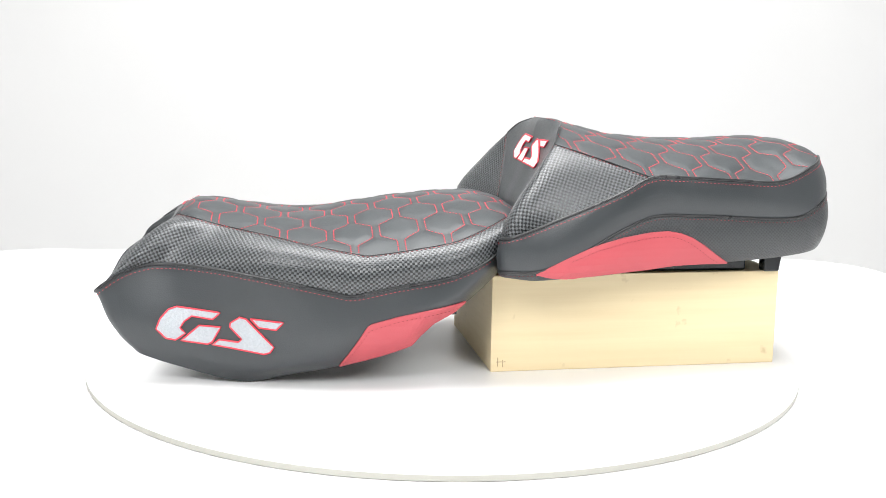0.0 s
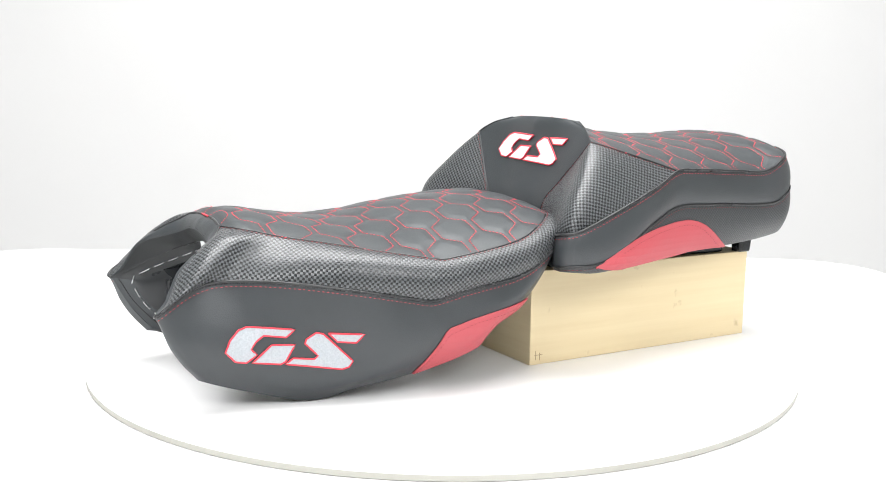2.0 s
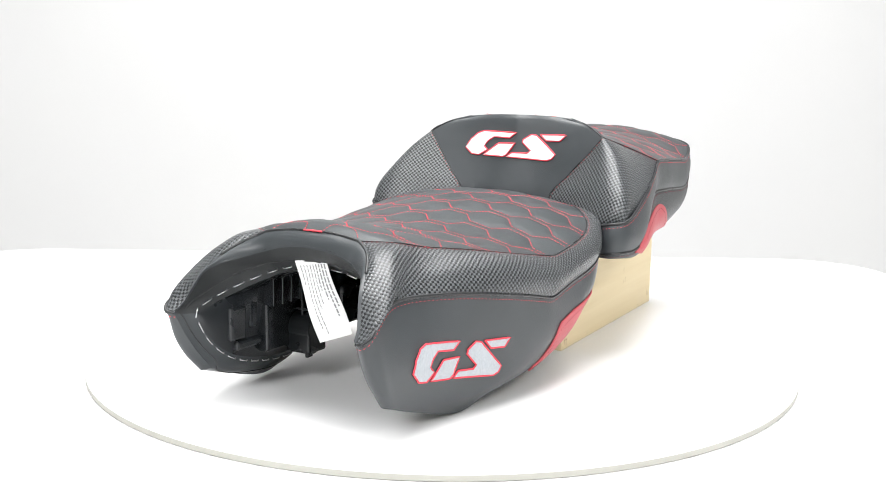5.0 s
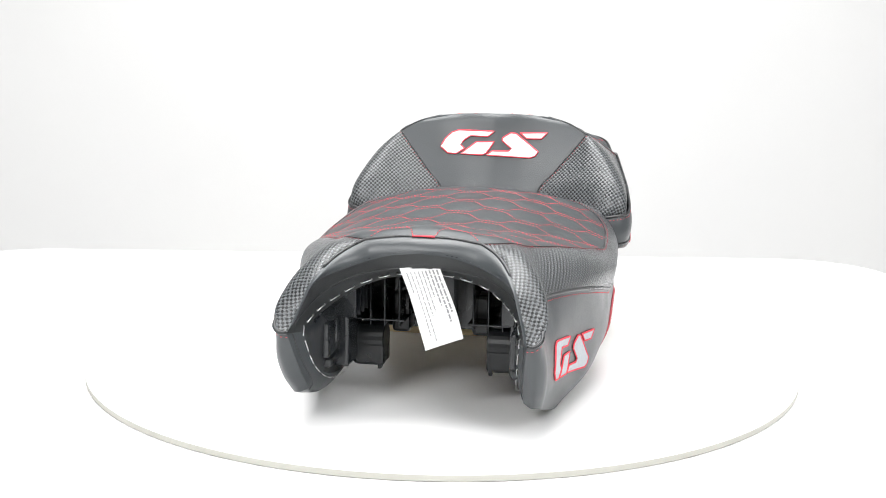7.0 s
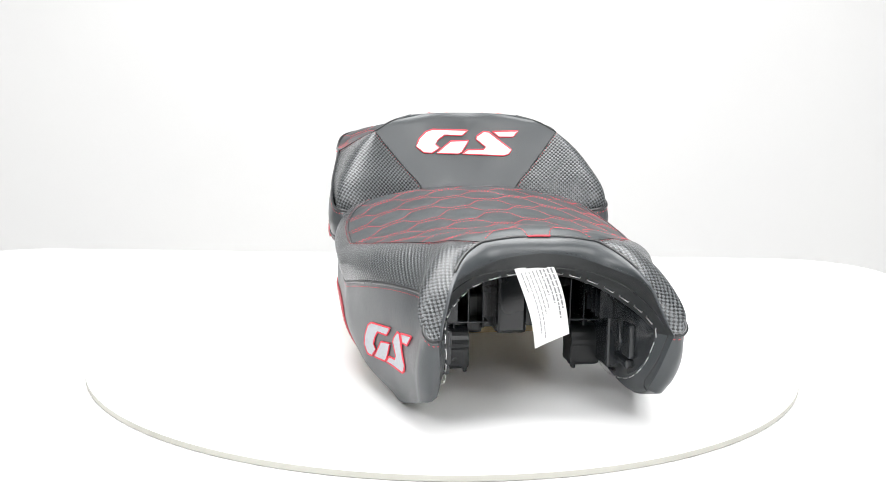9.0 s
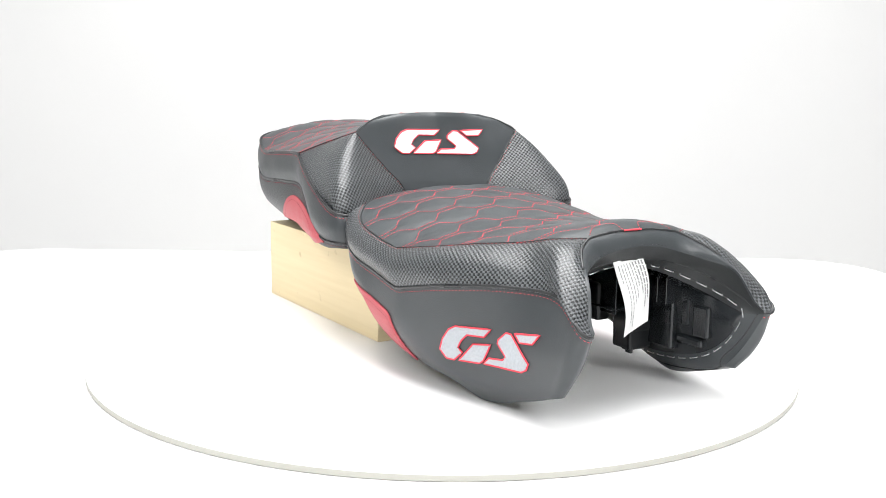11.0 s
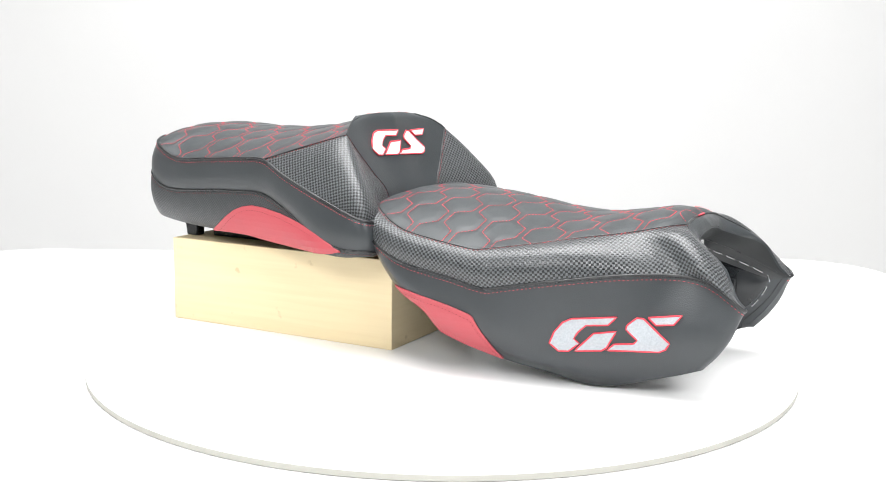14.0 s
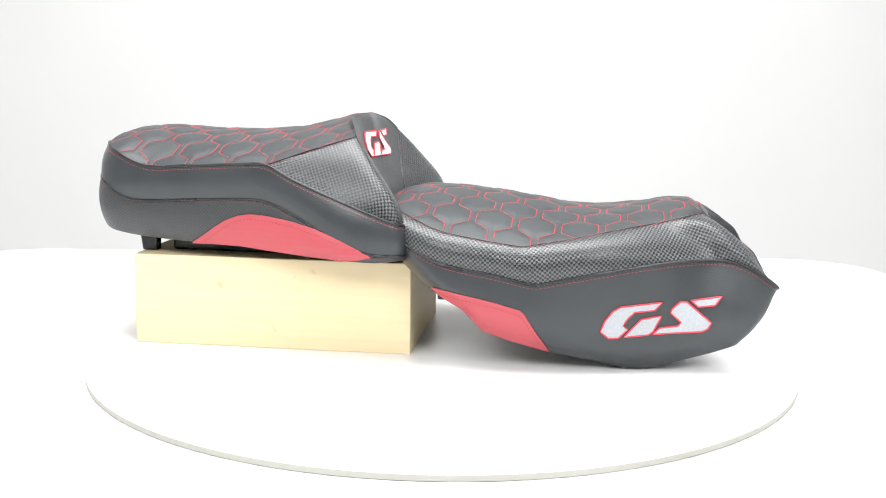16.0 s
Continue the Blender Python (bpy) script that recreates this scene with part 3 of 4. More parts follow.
        def place(a, b, sgn=sgn):
            a *= sgn
            return (-0.2743 + 0.0021 * sgn + a * math.cos(tilt), (0.0653 if sgn > 0 else 0.0680) + b * 0.95 + a * math.sin(tilt))

        emblem(thing, skin, place, SILVER, lp)

    # front lip, folded band and underside
    lip = even(np.concatenate([spline([(0, -0.322, 0.187), (0.03, -0.3228, 0.1860), c1_pts[0]], 20), nose[1:]]), 60)
    sew = spline([(0, -0.336, 0.1722), (0.03, -0.3355, 0.1690), (0.052, -0.3370, 0.1632), (0.075, -0.3500, 0.1555), (0.0900, -0.3650, 0.1495), (0.0980, -0.3775, 0.1420),
                  (0.1030, -0.3862, 0.1280), (0.1080, -0.3945, 0.1135), tip], 60)
    hem = spline([(0, -0.322, 0.1560), (0.036, -0.3210, 0.1527), (0.062, -0.3210, 0.1472), (0.0855, -0.3363, 0.1382), (0.0990, -0.3540, 0.1280), (0.1050, -0.3720, 0.1190), (0.1085, -0.3880, 0.1110), (0.1095, -0.3985, 0.1020)], 60)
    roof = spline([(0, -0.303, 0.1445), (0.036, -0.302, 0.1410), (0.062, -0.305, 0.1330), (0.080, -0.320, 0.1240), (0.0950, -0.345, 0.1130), (0.1010, -0.366, 0.1055), (0.1035, -0.3840, 0.1005)], 60)
    both = lambda c: np.concatenate([flip(c[::-1]), c[1:]])
    band = loft([both(lip), both(sew)], 9, 0.003, (0, -0.2, 0.1))
    for i in range(band.shape[0]):
        for j in range(1, band.shape[1] - 1):
            p = band[i, j]
            crease = noise.noise(Vector((p[0] * 55 + 9 * p[2], p[2] * 110, 0.3))) * 0.0006
            band[i, j] = p + np.array([0, -0.75, 0.4]) * crease
    fb = sheet("front_band", band, VINYL, thing, "creased black vinyl band over the front arch", away=(0, -0.2, 0.12))
    tube("lip_piping", both(lip)[24:-24], 0.0016, PIPING, thing, "", fb)
    sewn("band_stitching", [inset_line(band, 0.002, last=True, away=(0, -0.2, 0.12))], PIPING, thing, fb, "black stitching")
    under = loft([both(sew), both(hem), both(roof)], 10)
    trim = sheet("underside_trim", under, SOFT, thing, "dull black trim fabric under the arch", away=(0, -0.2, 0.3))
    tube("hem_seam", both(hem)[3:-3], 0.0007, PIPING, thing, "dark sewn hem", trim, sides=6)
    # legs: the cover folds round the bottom edge and is stapled inside
    leg_out = np.concatenate([spline([tip, (0.109, -0.391, 0.075), (0.107, -0.376, 0.055), front_low], 20), c3[1:]])
    leg_out = even(leg_out, 70)
    leg_mid = spline([(0.1095, -0.3985, 0.102), (0.1070, -0.384, 0.074), (0.104, -0.352, 0.040), (0.105, -0.330, 0.027), (0.113, -0.25, 0.016), (0.120, -0.2, 0.022), (0.130, -0.146, 0.034),
                      (0.133, -0.071, 0.054), (0.131, -0.046, 0.076), (0.122, -0.013, 0.090), (0.10, 0.03, 0.12), (0.07, 0.055, 0.14)], 70)
    leg_in = spline([(0.1035, -0.3840, 0.1005), (0.1015, -0.368, 0.072), (0.098, -0.335, 0.047), (0.101, -0.25, 0.030), (0.106, -0.2, 0.036), (0.114, -0.146, 0.048),
                     (0.117, -0.071, 0.065), (0.115, -0.046, 0.084), (0.106, -0.013, 0.098), (0.09, 0.03, 0.124), (0.06, 0.052, 0.142)], 70)
    leg = loft([leg_out, leg_mid, leg_in], 12)
    # moulded plastic base inside
    wall_low = even(leg_in, 50)
    wall_top = spline([(0.1035, -0.3840, 0.1005), (0.1010, -0.366, 0.1055), (0.0945, -0.342, 0.112), (0.086, -0.28, 0.117), (0.086, -0.2, 0.120), (0.09, -0.12, 0.122), (0.09, -0.05, 0.128), (0.06, 0.045, 0.15)], 50)
    wall = loft([wall_low, wall_top], 6, -0.002, (0, -0.2, 0.1))
    for sgn in (1, -1):
        side = (lambda g: g) if sgn == 1 else flip
        lg = sheet("folded_edge", side(leg), VINYL, thing, "black vinyl folded round the lower edge", away=(sgn * 0.12, -0.2, 0.06))
        sheet("base_wall", side(wall), PLASTIC, thing, "moulded black plastic base", away=(sgn * 0.5, -0.2, 0.08))
        tube("edge_seam", side(leg[:34, 4]) + np.array([0, -0.0005, -0.0003]), 0.0006, PIPING, thing, "dark sewn seam", lg, sides=6)
        # staples along the folded edges
        line = side(np.concatenate([spline([(0.012, -0.3145, 0.1500), (0.0375, -0.3130, 0.1462), (0.0630, -0.3160, 0.1385), (0.0800, -0.3310, 0.1300), (0.0960, -0.3530, 0.1190), (0.1020, -0.3700, 0.1110), (0.1050, -0.3860, 0.1030)], 40),
                                    even(leg_in[2:46] + np.array([-0.0006, 0, -0.003]), 40)]))
        s = np.concatenate([[0], np.cumsum(np.linalg.norm(np.diff(line, axis=0), axis=1))])
        for st in np.arange(0.006, s[-1] * 0.72, 0.019):
            a, b = (np.array([np.interp(q, s, line[:, k]) for k in range(3)]) for q in (st, st + 0.0115))
            towards = np.array([-sgn * 0.0012, -0.0016, -0.0012])
            tube("staple", np.array([a + towards * 0.3, a + towards, (a + b) / 2 + towards, b + towards, b + towards * 0.3]), 0.00055, STEEL, thing, "steel staple", lg, sides=5)
    vault_a = both(roof)
    vault_b = both(spline([(0, -0.20, 0.138), (0.03, -0.20, 0.136), (0.054, -0.20, 0.132), (0.078, -0.20, 0.126), (0.086, -0.20, 0.120)], 60))
    vault_c = both(spline([(0, 0.04, 0.150), (0.02, 0.04, 0.150), (0.04, 0.04, 0.150), (0.055, 0.04, 0.150), (0.06, 0.045, 0.150)], 60))
    sheet("base_vault", loft([vault_a, vault_b, vault_c], 24), PLASTIC, thing, "moulded black plastic base", away=(0, -0.15, 0.4))
    base_fittings(thing)
    # rear end, tucked under the other seat
    ends = np.stack([c1[-1], c2[-1], c3[-1]])
    rear = loft([np.array([*ends, leg_in[-1]]), np.array([*flip(ends), flip(leg_in[-1])])], 20, 0.012, (0, 0, 0.15))
    sheet("rear_panel", rear, VINYL, thing, "", away=(0, -0.1, 0.15))
    quilt_skin = Skin(qgrid, (0, 1), (0, 0, -1))
    arcs = []
    for sgn in (1, -1):
        plan = [(0.0115, -0.3215), (0.0150, -0.3130), (0.0240, -0.3090), (0.0420, -0.3110), (0.0560, -0.3230)]
        plan = spline([(x * sgn, y, 0) for x, y in plan], 26)[:, :2]
        pn = [quilt_skin.at(q)[:2] for q in plan]
        arcs.append((np.array([p + n * 0.0008 for p, n in pn]), np.array([n for p, n in pn])))
    tab = spline([(-0.0115, -0.3228, 0.1878), (0, -0.3230, 0.1880), (0.0115, -0.3228, 0.1878)], 12)
    arcs.append((tab + np.array([0, -0.0012, 0.0002]), np.tile([0, -0.8, 0.6], (12, 1))))
    tube("front_tab", tab + np.array([0, -0.0010, -0.0002]), 0.0010, THREAD, thing, "red satin-stitched tab", panel, sides=6)
    sewn("front_stitching", arcs, THREAD, thing, panel, "red stitching at the front tab", width=0.0012, high=0.0004, gap=0.0008)
    sewing_label(thing, fb)
    return thing


def base_fittings(thing):
    """Mounts, clips and ribs of the plastic base, seen through the front arch."""
    for sgn in (1, -1):
        # rubber mount: a short thick roller lying across the seat
        ang = np.linspace(0, 2 * np.pi, 25)[:-1]
        prof = [(-0.246 + 0.0165 * math.cos(q), 0.0635 + 0.0165 * math.sin(q)) for q in ang]
        n = len(prof)
        xs = [(0.0555, 0.9), (0.0565, 1.0), (0.0880, 1.0), (0.0890, 0.9)]
        vs = [(sgn * x, -0.246 + (y + 0.246) * k, 0.0635 + (z - 0.0635) * k) for x, k in xs for y, z in prof]
        fs = [tuple(range(n))[::-1], tuple(range(3 * n, 4 * n))] + [(r * n + i, r * n + (i + 1) % n, (r + 1) * n + (i + 1) % n, (r + 1) * n + i) for r in range(3) for i in range(n)]
        if sgn < 0:
            fs = [q[::-1] for q in fs]
        mount = part("mount", vs, fs, RUBBER, thing, "rounded black rubber mount", smooth=False)
        v, f = rounded_box((0.0335, 0.031, 0.030), (sgn * 0.0722, -0.2455, 0.0510), 0.003)
        part("mount_foot", v, f, RUBBER, thing, "", mount, smooth=False)
        v, f = rounded_box((0.022, 0.006, 0.052), (sgn * 0.0985, -0.244, 0.0720), 0.002)
        part("side_plate", v, f, PLASTIC, thing, "", smooth=False)
        v, f = rounded_box((0.030, 0.012, 0.006), (sgn * 0.0715, -0.252, 0.038), 0.0015)
        part("clip", v, f, RUBBER, thing, "small black clip", mount, smooth=False)
        v, f = rounded_box((0.004, 0.010, 0.010), (sgn * 0.060, -0.256, 0.037), 0.0012)
        part("clip", v, f, RUBBER, thing, "small black clip", mount, smooth=False)
        # framed ribs above the mount
        for x in (0.040, 0.056, 0.0715, 0.089):
            v, f = rounded_box((0.0022, 0.045, 0.052), (sgn * x, -0.232, 0.104), 0.0007, 0, 1)
            part("rib", v, f, PLASTIC, thing, "", smooth=False)
        v, f = rounded_box((0.062, 0.045, 0.0024), (sgn * 0.065, -0.232, 0.0845), 0.0007, 0, 1)
        part("shelf_rib", v, f, PLASTIC, thing, "", smooth=False)
        v, f = rounded_box((0.020, 0.030, 0.045), (sgn * 0.0445, -0.212, 0.088), 0.004)
        part("latch_box", v, f, RUBBER, thing, "black latch housing", smooth=False)
        v, f = rounded_box((0.006, 0.060, 0.040), (sgn * 0.098, -0.30, 0.080), 0.002)
        part("side_rib", v, f, PLASTIC, thing, "", smooth=False)
        v, f = rounded_box((0.005, 0.030, 0.034), (sgn * 0.100, -0.225, 0.075), 0.002)
        part("side_rib", v, f, PLASTIC, thing, "", smooth=False)
        for size, at in (((0.008, 0.024, 0.036), (0.094, -0.335, 0.082)), ((0.016, 0.058, 0.072), (0.092, -0.268, 0.078)),
                         ((0.010, 0.012, 0.030), (0.094, -0.312, 0.088)), ((0.010, 0.040, 0.010), (0.095, -0.318, 0.057))):
            v, f = rounded_box(size, (sgn * at[0], at[1], at[2]), 0.003)
            part("moulded_panel", v, f, PLASTIC, thing, "", smooth=False)
        for y in (-0.296, -0.281, -0.266, -0.251):
            v, f = rounded_box((0.016, 0.0022, 0.034), (sgn * 0.083, y, 0.112), 0.0007, 0, 1)
            part("rib", v, f, PLASTIC, thing, "", smooth=False)
        v, f = rounded_box((0.014, 0.010, 0.018), (sgn * 0.130, -0.014, 0.084), 0.002)
        part("rear_hook", v, f, PLASTIC, thing, "short black plastic hook", smooth=False)
    v, f = rounded_box((0.034, 0.050, 0.072), (0, -0.195, 0.098), 0.004)
    part("centre_box", v, f, PLASTIC, thing, "black latch housing", smooth=False)
    v, f = rounded_box((0.196, 0.004, 0.078), (0, -0.185, 0.1015), 0.0015)
    part("bulkhead", v, f, PLASTIC, thing, "", smooth=False)


def sewing_label(thing, parent):
    """White fabric label hanging from the front arch, with rows of print too small to read."""
    a, b = np.array([-0.0240, -0.3235, 0.1545]), np.array([0.0150, -0.3225, 0.1600])
    c, d = np.array([0.0015, -0.3160, 0.0700]), np.array([0.0388, -0.3090, 0.0835])
    u, w = np.meshgrid(np.linspace(0, 1, 9), np.linspace(0, 1, 15), indexing="ij")

    def at(u, w):
        p = (a * (1 - u) + b * u) * (1 - w) + (c * (1 - u) + d * u) * w
        p = p + np.array([0.003 * math.sin(w * 3.1), -0.0045 * math.sin(w * math.pi) + 0.0014 * math.sin(7 * w + 3 * u), 0])
        return p

    g = np.array([[at(x, y) for y in np.linspace(0, 1, 15)] for x in np.linspace(0, 1, 9)])
    back = g + np.array([0, 0.0004, 0])
    v = np.concatenate([g.reshape(-1, 3), back.reshape(-1, 3)])
    f1 = outward(grid_faces(9, 15), v, (0, -0.2, 0.1))
    f2 = outward(grid_faces(9, 15, 135), v, (0, -0.6, 0.1))
    label = part("sewn_label", v, np.concatenate([f1, f2]), PAPER, thing, "white fabric label with rows of small grey print", parent)
    rng = random.Random(5)
    for k, (end, high) in enumerate(((0.62, 0.044), (0.74, 0.044), (0.50, 0.040), (0.38, 0.036), (0.56, 0.024), (0.60, 0.024), (0.92, 0.022), (0.84, 0.022), (0.30, 0.026))):
        u0 = 0.93 - k * 0.098
        if u0 < 0.05:
            break
        w0 = 0.06
        while w0 < end:
            ln = rng.uniform(0.025, 0.085)
            w1 = min(w0 + ln, end)
            q = [at(u0, w0), at(u0, w1), at(u0 - high, w1), at(u0 - high, w0)]
            q = [p + np.array([0, -0.0005, 0]) for p in q]
            part("print_bar", q, [(0, 1, 2, 3)], INK, thing, "", label, smooth=False)
            w0 = w1 + 0.014


# ---- pillion seat ----
def pillion_seat():
    thing = Thing("motorcycle_pillion_seat", (0, 0.2, 0.1155),
                  "black quilted motorcycle pillion seat with red inserts, resting on the block", "motorcycle seat", "seat set")
    N = 90
    inner = (0, 0.24, 0.19)
    T, ap, pj, pf = (0.0745, 0.119, 0.2905), (0.127, 0.098, 0.269), (0.167, 0.2, 0.235), (0.184, 0.038, 0.171)
    rear = [(0.165, 0.231, 0.235), (0.161, 0.301, 0.231), (0.157, 0.357, 0.2295), (0.143, 0.402, 0.246), (0.100, 0.430, 0.254), (0.04, 0.444, 0.256)]
    c0 = spline([(0, 0.112, 0.294), (0, 0.137, 0.290), (0, 0.181, 0.278), (0, 0.246, 0.270), (0, 0.32, 0.269), (0, 0.388, 0.272), (0, 0.425, 0.268), (0, 0.446, 0.259)], 170)
    edge = np.concatenate([spline([T, (0.104, 0.107, 0.282), ap], 30), spline([ap, (0.147, 0.149, 0.253), pj], 50)[1:], spline([pj, *rear], 92)[1:]])
    panel, qgrid, _ = quilt("quilted_top", c0, even(edge, 170), 2.2, 0.1978, thing, "black honeycomb-quilted vinyl")
    # front panel with the emblem
    cols = [spline([(0, 0.112, 0.294), (0, 0.107, 0.288), (0, 0.1025, 0.270), (0, 0.0965, 0.25), (0, 0.087, 0.22), (0, 0.078, 0.195), (0, 0.066, 0.15)], 40),
            spline([(0.040, 0.114, 0.293), (0.055, 0.110, 0.284), (0.060, 0.1035, 0.265), (0.053, 0.0965, 0.245), (0.044, 0.0875, 0.22), (0.036, 0.078, 0.195), (0.032, 0.067, 0.15)], 40),
            spline([T, (0.104, 0.107, 0.282), ap, (0.110, 0.092, 0.247), (0.086, 0.083, 0.218), (0.0665, 0.0757, 0.1946), (0.062, 0.068, 0.15)], 40)]
    half = loft(cols, 20)
    fg = np.concatenate([flip(half[:, ::-1]), half[:, 1:]], 1)
    front = sheet("front_panel", fg, VINYL, thing, "smooth black vinyl with a white emblem", away=inner)
    fskin = Skin(fg, (0, 2), (0, 0.3, 0.2))
    emblem(thing, fskin, lambda a, b: (0.003 + a * 1.04, 0.2545 + b * 0.82), WHITE_EMB, front)
    # side curves
    d2 = spline([(0.150, 0.034, 0.1645), (0.170, 0.0295, 0.168), pf, (0.184, 0.1, 0.194), (0.174, 0.165, 0.219), pj, *rear], N)
    d2c = spline([pf, (0.184, 0.1, 0.194), (0.174, 0.165, 0.219), pj], 50)[::-1]
    d3 = spline([(0.148, 0.033, 0.129), (0.167, 0.029, 0.131), (0.181, 0.036, 0.133), (0.188, 0.066, 0.134), (0.187, 0.102, 0.1455), (0.171, 0.166, 0.1765), (0.162, 0.206, 0.1905), (0.159, 0.268, 0.1905),
                 (0.149, 0.388, 0.188), (0.140, 0.418, 0.204), (0.095, 0.444, 0.214), (0.04, 0.455, 0.217)], N)
    d4 = spline([(0.146, 0.038, 0.126), (0.160, 0.036, 0.1265), (0.172, 0.046, 0.1275), (0.175, 0.103, 0.124), (0.160, 0.2, 0.130), (0.153, 0.237, 0.134), (0.146, 0.3, 0.135), (0.132, 0.383, 0.139),
                 (0.127, 0.418, 0.145), (0.095, 0.442, 0.152), (0.03, 0.452, 0.156)], N)
    ridge = spline([ap, (0.148, 0.081, 0.247), (0.164, 0.065, 0.223), (0.178, 0.050, 0.197), pf], 50)
    seam = spline([ap, (0.110, 0.092, 0.247), (0.086, 0.083, 0.218), (0.0665, 0.0757, 0.1946), (0.062, 0.068, 0.15)], 50)
    fore = loft([seam, ridge, d2c], 44)
    # the lower front edge swings forward round the corner
    sweep = np.sin(np.linspace(0, 1, 44) ** 2 * np.pi)
    for i in range(50):
        fore[i] += np.array([0, -0.012, 0]) * sweep[:, None] * (i / 49) ** 2
    corner_weave = cloth_uv(fore, 26, 22)
    strip = loft([d2, d3], 14, 0.004, inner, 0.05)
    low = loft([d3, d4], 18, 0.006, inner, 0.1)
    low_front = loft([even(np.concatenate([[(0.150, 0.034, 0.1645)], fore[-1, :31][::-1], [(0, 0.066, 0.15)]]), 30),
                      spline([(0.148, 0.033, 0.129), (0.132, 0.040, 0.126), (0.11, 0.05, 0.124), (0.06, 0.066, 0.122), (0, 0.066, 0.12)], 30)], 10, 0.004, inner, 0.2)
    floor_mid = np.stack([np.zeros(N), d4[:, 1], np.full(N, 0.132)], 1)
    under = loft([d4, floor_mid], 8)
    for sgn in (1, -1):
        side = (lambda g: g) if sgn == 1 else flip
        fo, st, lo = side(fore), side(strip), side(low)
        cp = sheet("carbon_corner_panel", fo, CARBON, thing, "black carbon-weave vinyl", away=inner, uv=corner_weave)
        sp = sheet("side_strip", st, VINYL, thing, "smooth black vinyl", away=inner)
        lp = sheet("lower_side_panel", lo, CARBON_FINE, thing, "fine carbon-weave black vinyl", away=inner)
        sheet("lower_front_panel", side(low_front), VINYL, thing, "smooth black vinyl", away=inner)
        sheet("underside", side(under), SOFT, thing, "", away=(0, 0.2, 0.4))
        tube("piping", side(d2)[:80] + np.array([sgn * 0.0006, 0, 0.0003]), 0.0018, PIPING, thing, "black piping along the seam", sp)
        tube("piping", side(fore[-1]), 0.0018, PIPING, thing, "black piping along the seam", cp)
        tube("piping", side(d3) + np.array([sgn * 0.0004, 0, 0.0002]), 0.0017, PIPING, thing, "black piping along the seam", lp)
        tube("seam", side(seam), 0.0010, PIPING, thing, "dark sewn seam", cp, sides=6)
        tube("seam", side(spline([T, (0.104, 0.107, 0.282), ap], 20)), 0.0010, PIPING, thing, "dark sewn seam", front, sides=6)
        tube("seam", side(spline([ap, (0.147, 0.149, 0.253), pj], 30)), 0.0010, PIPING, thing, "dark sewn seam", cp, sides=6)
        sewn("seam_stitching", [inset_line(st, 0.0045, away=inner)], THREAD, thing, sp, "red seam stitching", length=0.0028)
        sewn("seam_stitching", [inset_line(lo, 0.0042, away=inner)], DARK_THREAD, thing, lp, "dark red seam stitching", length=0.0028)
        sewn("edge_stitching", [inset_line(fo, 0.0032, away=inner)], DARK_THREAD, thing, cp, "dark red stitching", width=0.0013)
        sewn("edge_stitching", [inset_line(fo.transpose(1, 0, 2)[4:], 0.003, away=inner)], DARK_THREAD, thing, cp, "dark red stitching", width=0.0013)
        skin = Skin(lo, (1, 2), inner)
        red = [(0.066, 0.1312), (0.079, 0.1375), (0.105, 0.1495), (0.134, 0.1600), (0.168, 0.1680), (0.200, 0.1725), (0.222, 0.1735), (0.237, 0.1710),
               (0.252, 0.1655), (0.268, 0.1560), (0.285, 0.1445), (0.3015, 0.1345), (0.27, 0.1350), (0.235, 0.1340), (0.2, 0.1312), (0.15, 0.1287), (0.103, 0.1268), (0.078, 0.1290)]
        v, f = patch_on(skin, red, 0.0006, 0.0016)
        insert = part("red_insert", v, f, RED, thing, "padded red vinyl insert", lp, smooth=False)
        line = [(y, z - 0.005) for y, z in red[2:7]] + [(0.235, 0.1663), (0.249, 0.1610), (0.264, 0.1515), (0.280, 0.1405), (0.290, 0.1360)]
        pn = [skin.at(q)[:2] for a, b in zip(line[:-1], line[1:]) for q in np.linspace(a, b, 8)]
        sewn("insert_stitching", [(np.array([p + n * 0.0024 for p, n in pn]), np.array([n for p, n in pn]))], DARK_THREAD, thing, insert, "dark red stitching")
        rim = [skin.at(q)[:2] for a, b in zip(red[:11], red[1:12]) for q in np.linspace(a, b, 6)]
        tube("insert_piping", np.array([p + n * 0.0010 for p, n in rim]), 0.0013, RED, thing, "", insert, sides=6)
        # rear foot
        v, f = rounded_box((0.016, 0.022, 0.032), (sgn * 0.1, 0.378, 0.1315), 0.002)
        v = [(x, y + (z - 0.1315) * 0.15 * (1 if y > 0.378 else -0.2), z) for x, y, z in v]
        part("rear_foot", v, f, PLASTIC, thing, "short black plastic foot", smooth=False)
    v, f = rounded_box((0.19, 0.26, 0.016), (0, 0.22, 0.1235), 0.003)
    part("base_plate", v, f, PLASTIC, thing, "black plastic base", smooth=False)
    tail = loft([np.array([d2[-1], d3[-1], d4[-1]]), flip(np.array([d2[-1], d3[-1], d4[-1]]))], 6)
    sheet("tail_panel", tail, VINYL, thing, "", away=inner)
    return thing


# ---- everything on the plate turns with it ----
def turn_of(t):
    u = (t - 8) / 8
    return -0.6095 + 81.2055 * u - 0.2170 * u * u + 0.1629 * u ** 3


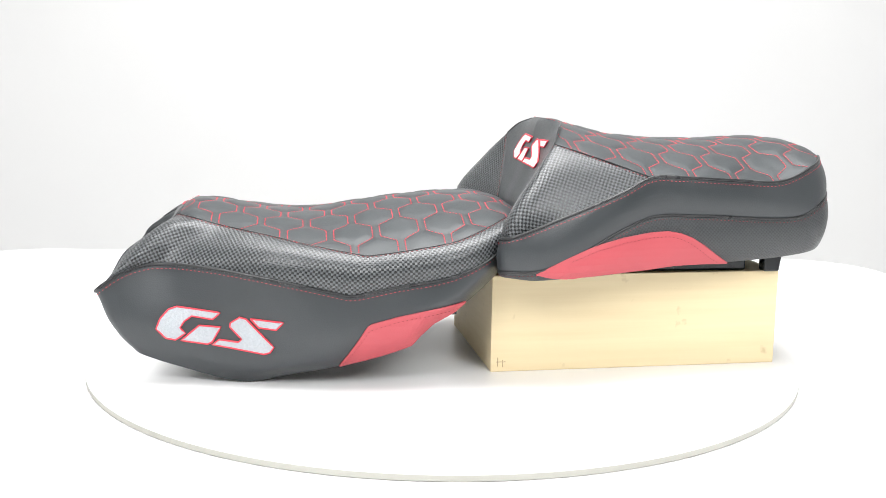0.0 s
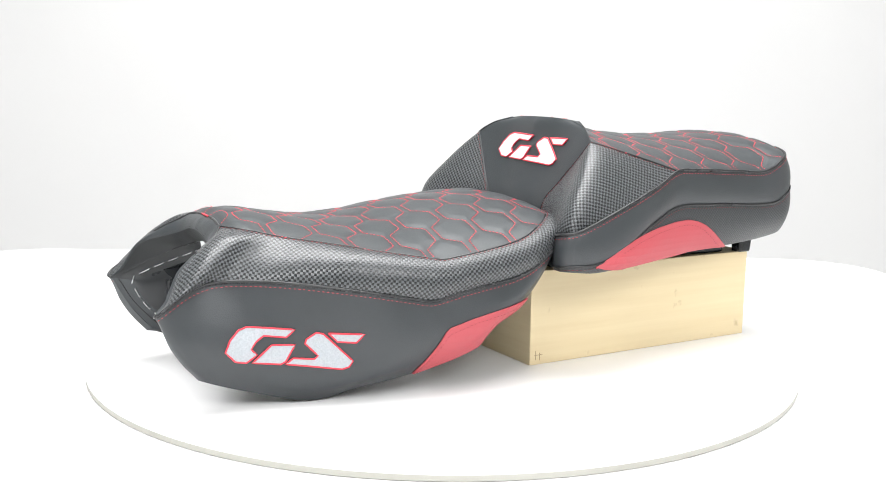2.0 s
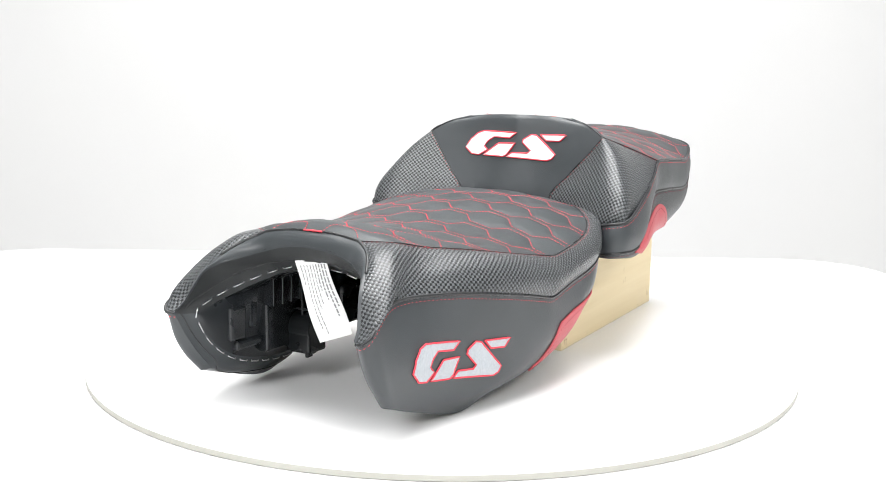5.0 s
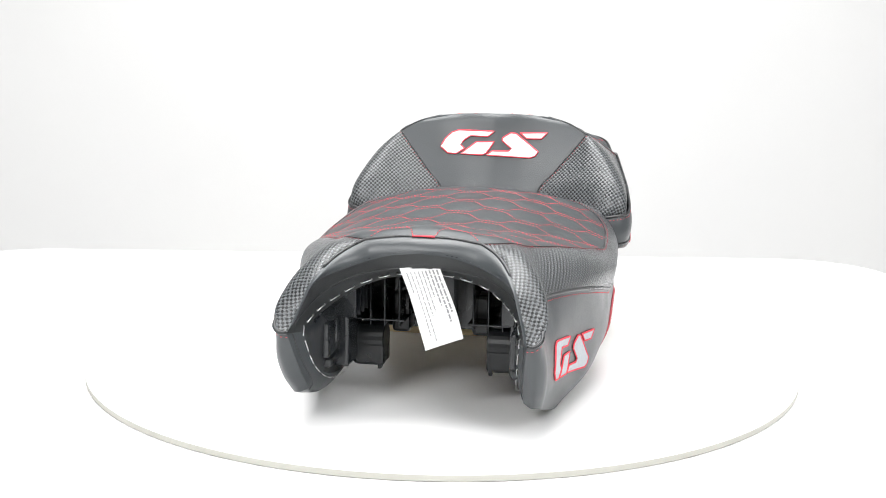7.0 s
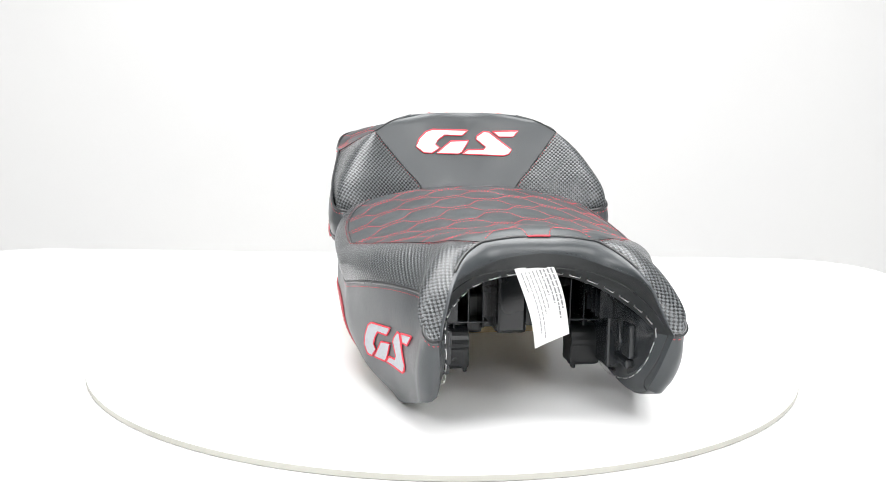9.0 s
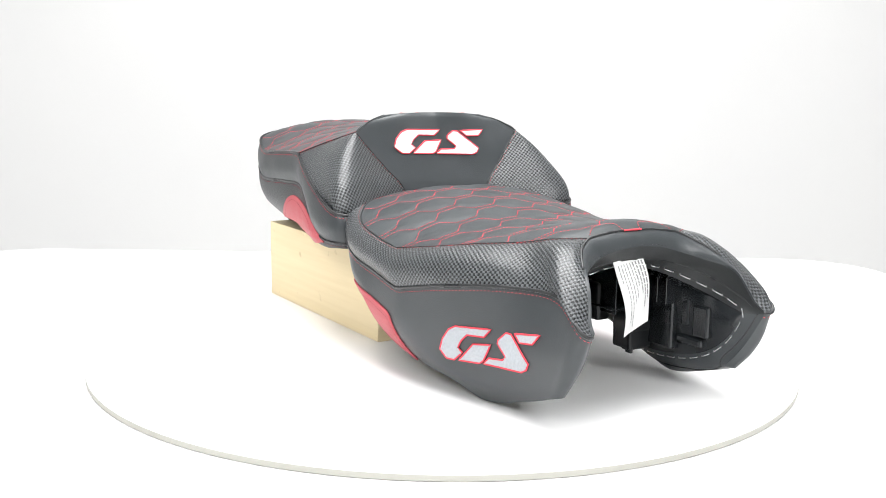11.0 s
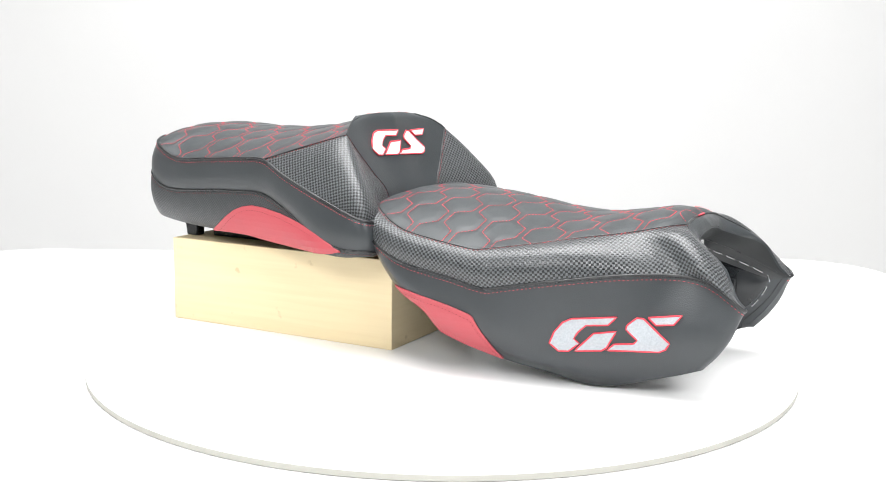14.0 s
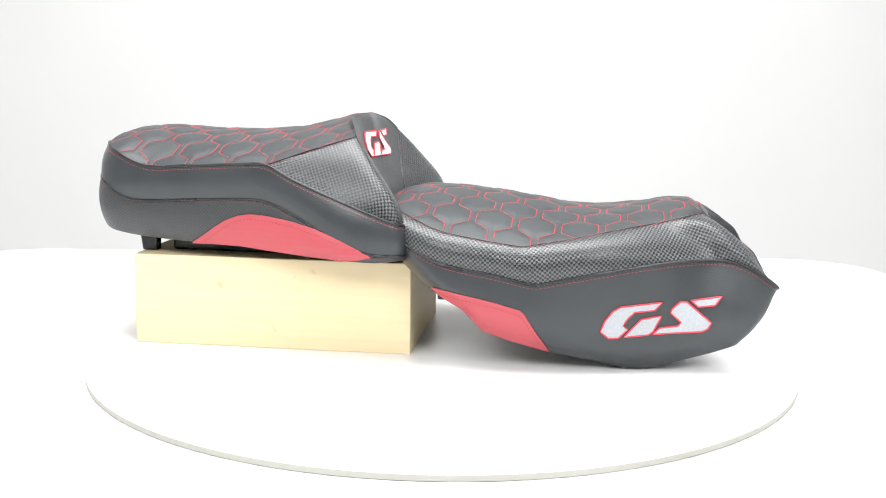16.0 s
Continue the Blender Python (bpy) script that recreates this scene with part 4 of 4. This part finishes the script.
def motions():
    frames = {RIDER.ob: pose(0.0400, 0.0006, 0, 0, 0, 0.174), PILLION.ob: pose(0.04776, 0.0007, 0, 0, 0, 0.859),
              STAND.ob: pose(0.0372, 0.0006, 0, 0, 0, 0.974), TURNTABLE.ob: None}
    bases = {THING.ob: THING.base for THING in (RIDER, PILLION, STAND, TURNTABLE)}
    for ob, local in frames.items():
        rows = []
        for k in range(33):
            t = k * 0.5
            if local is None:  # the plate turns about its own middle
                rows.append((t, pose(0.0, -0.0325, -DISC_T, 0, 0, turn_of(t))))
            else:
                rows.append((t, pose(0, 0, 0, 0, 0, turn_of(t)) @ local @ Matrix.Translation(bases[ob])))
        walk(ob, rows)


TURNTABLE = turning_plate()
STAND = wooden_block()
RIDER = rider_seat()
PILLION = pillion_seat()
motions()
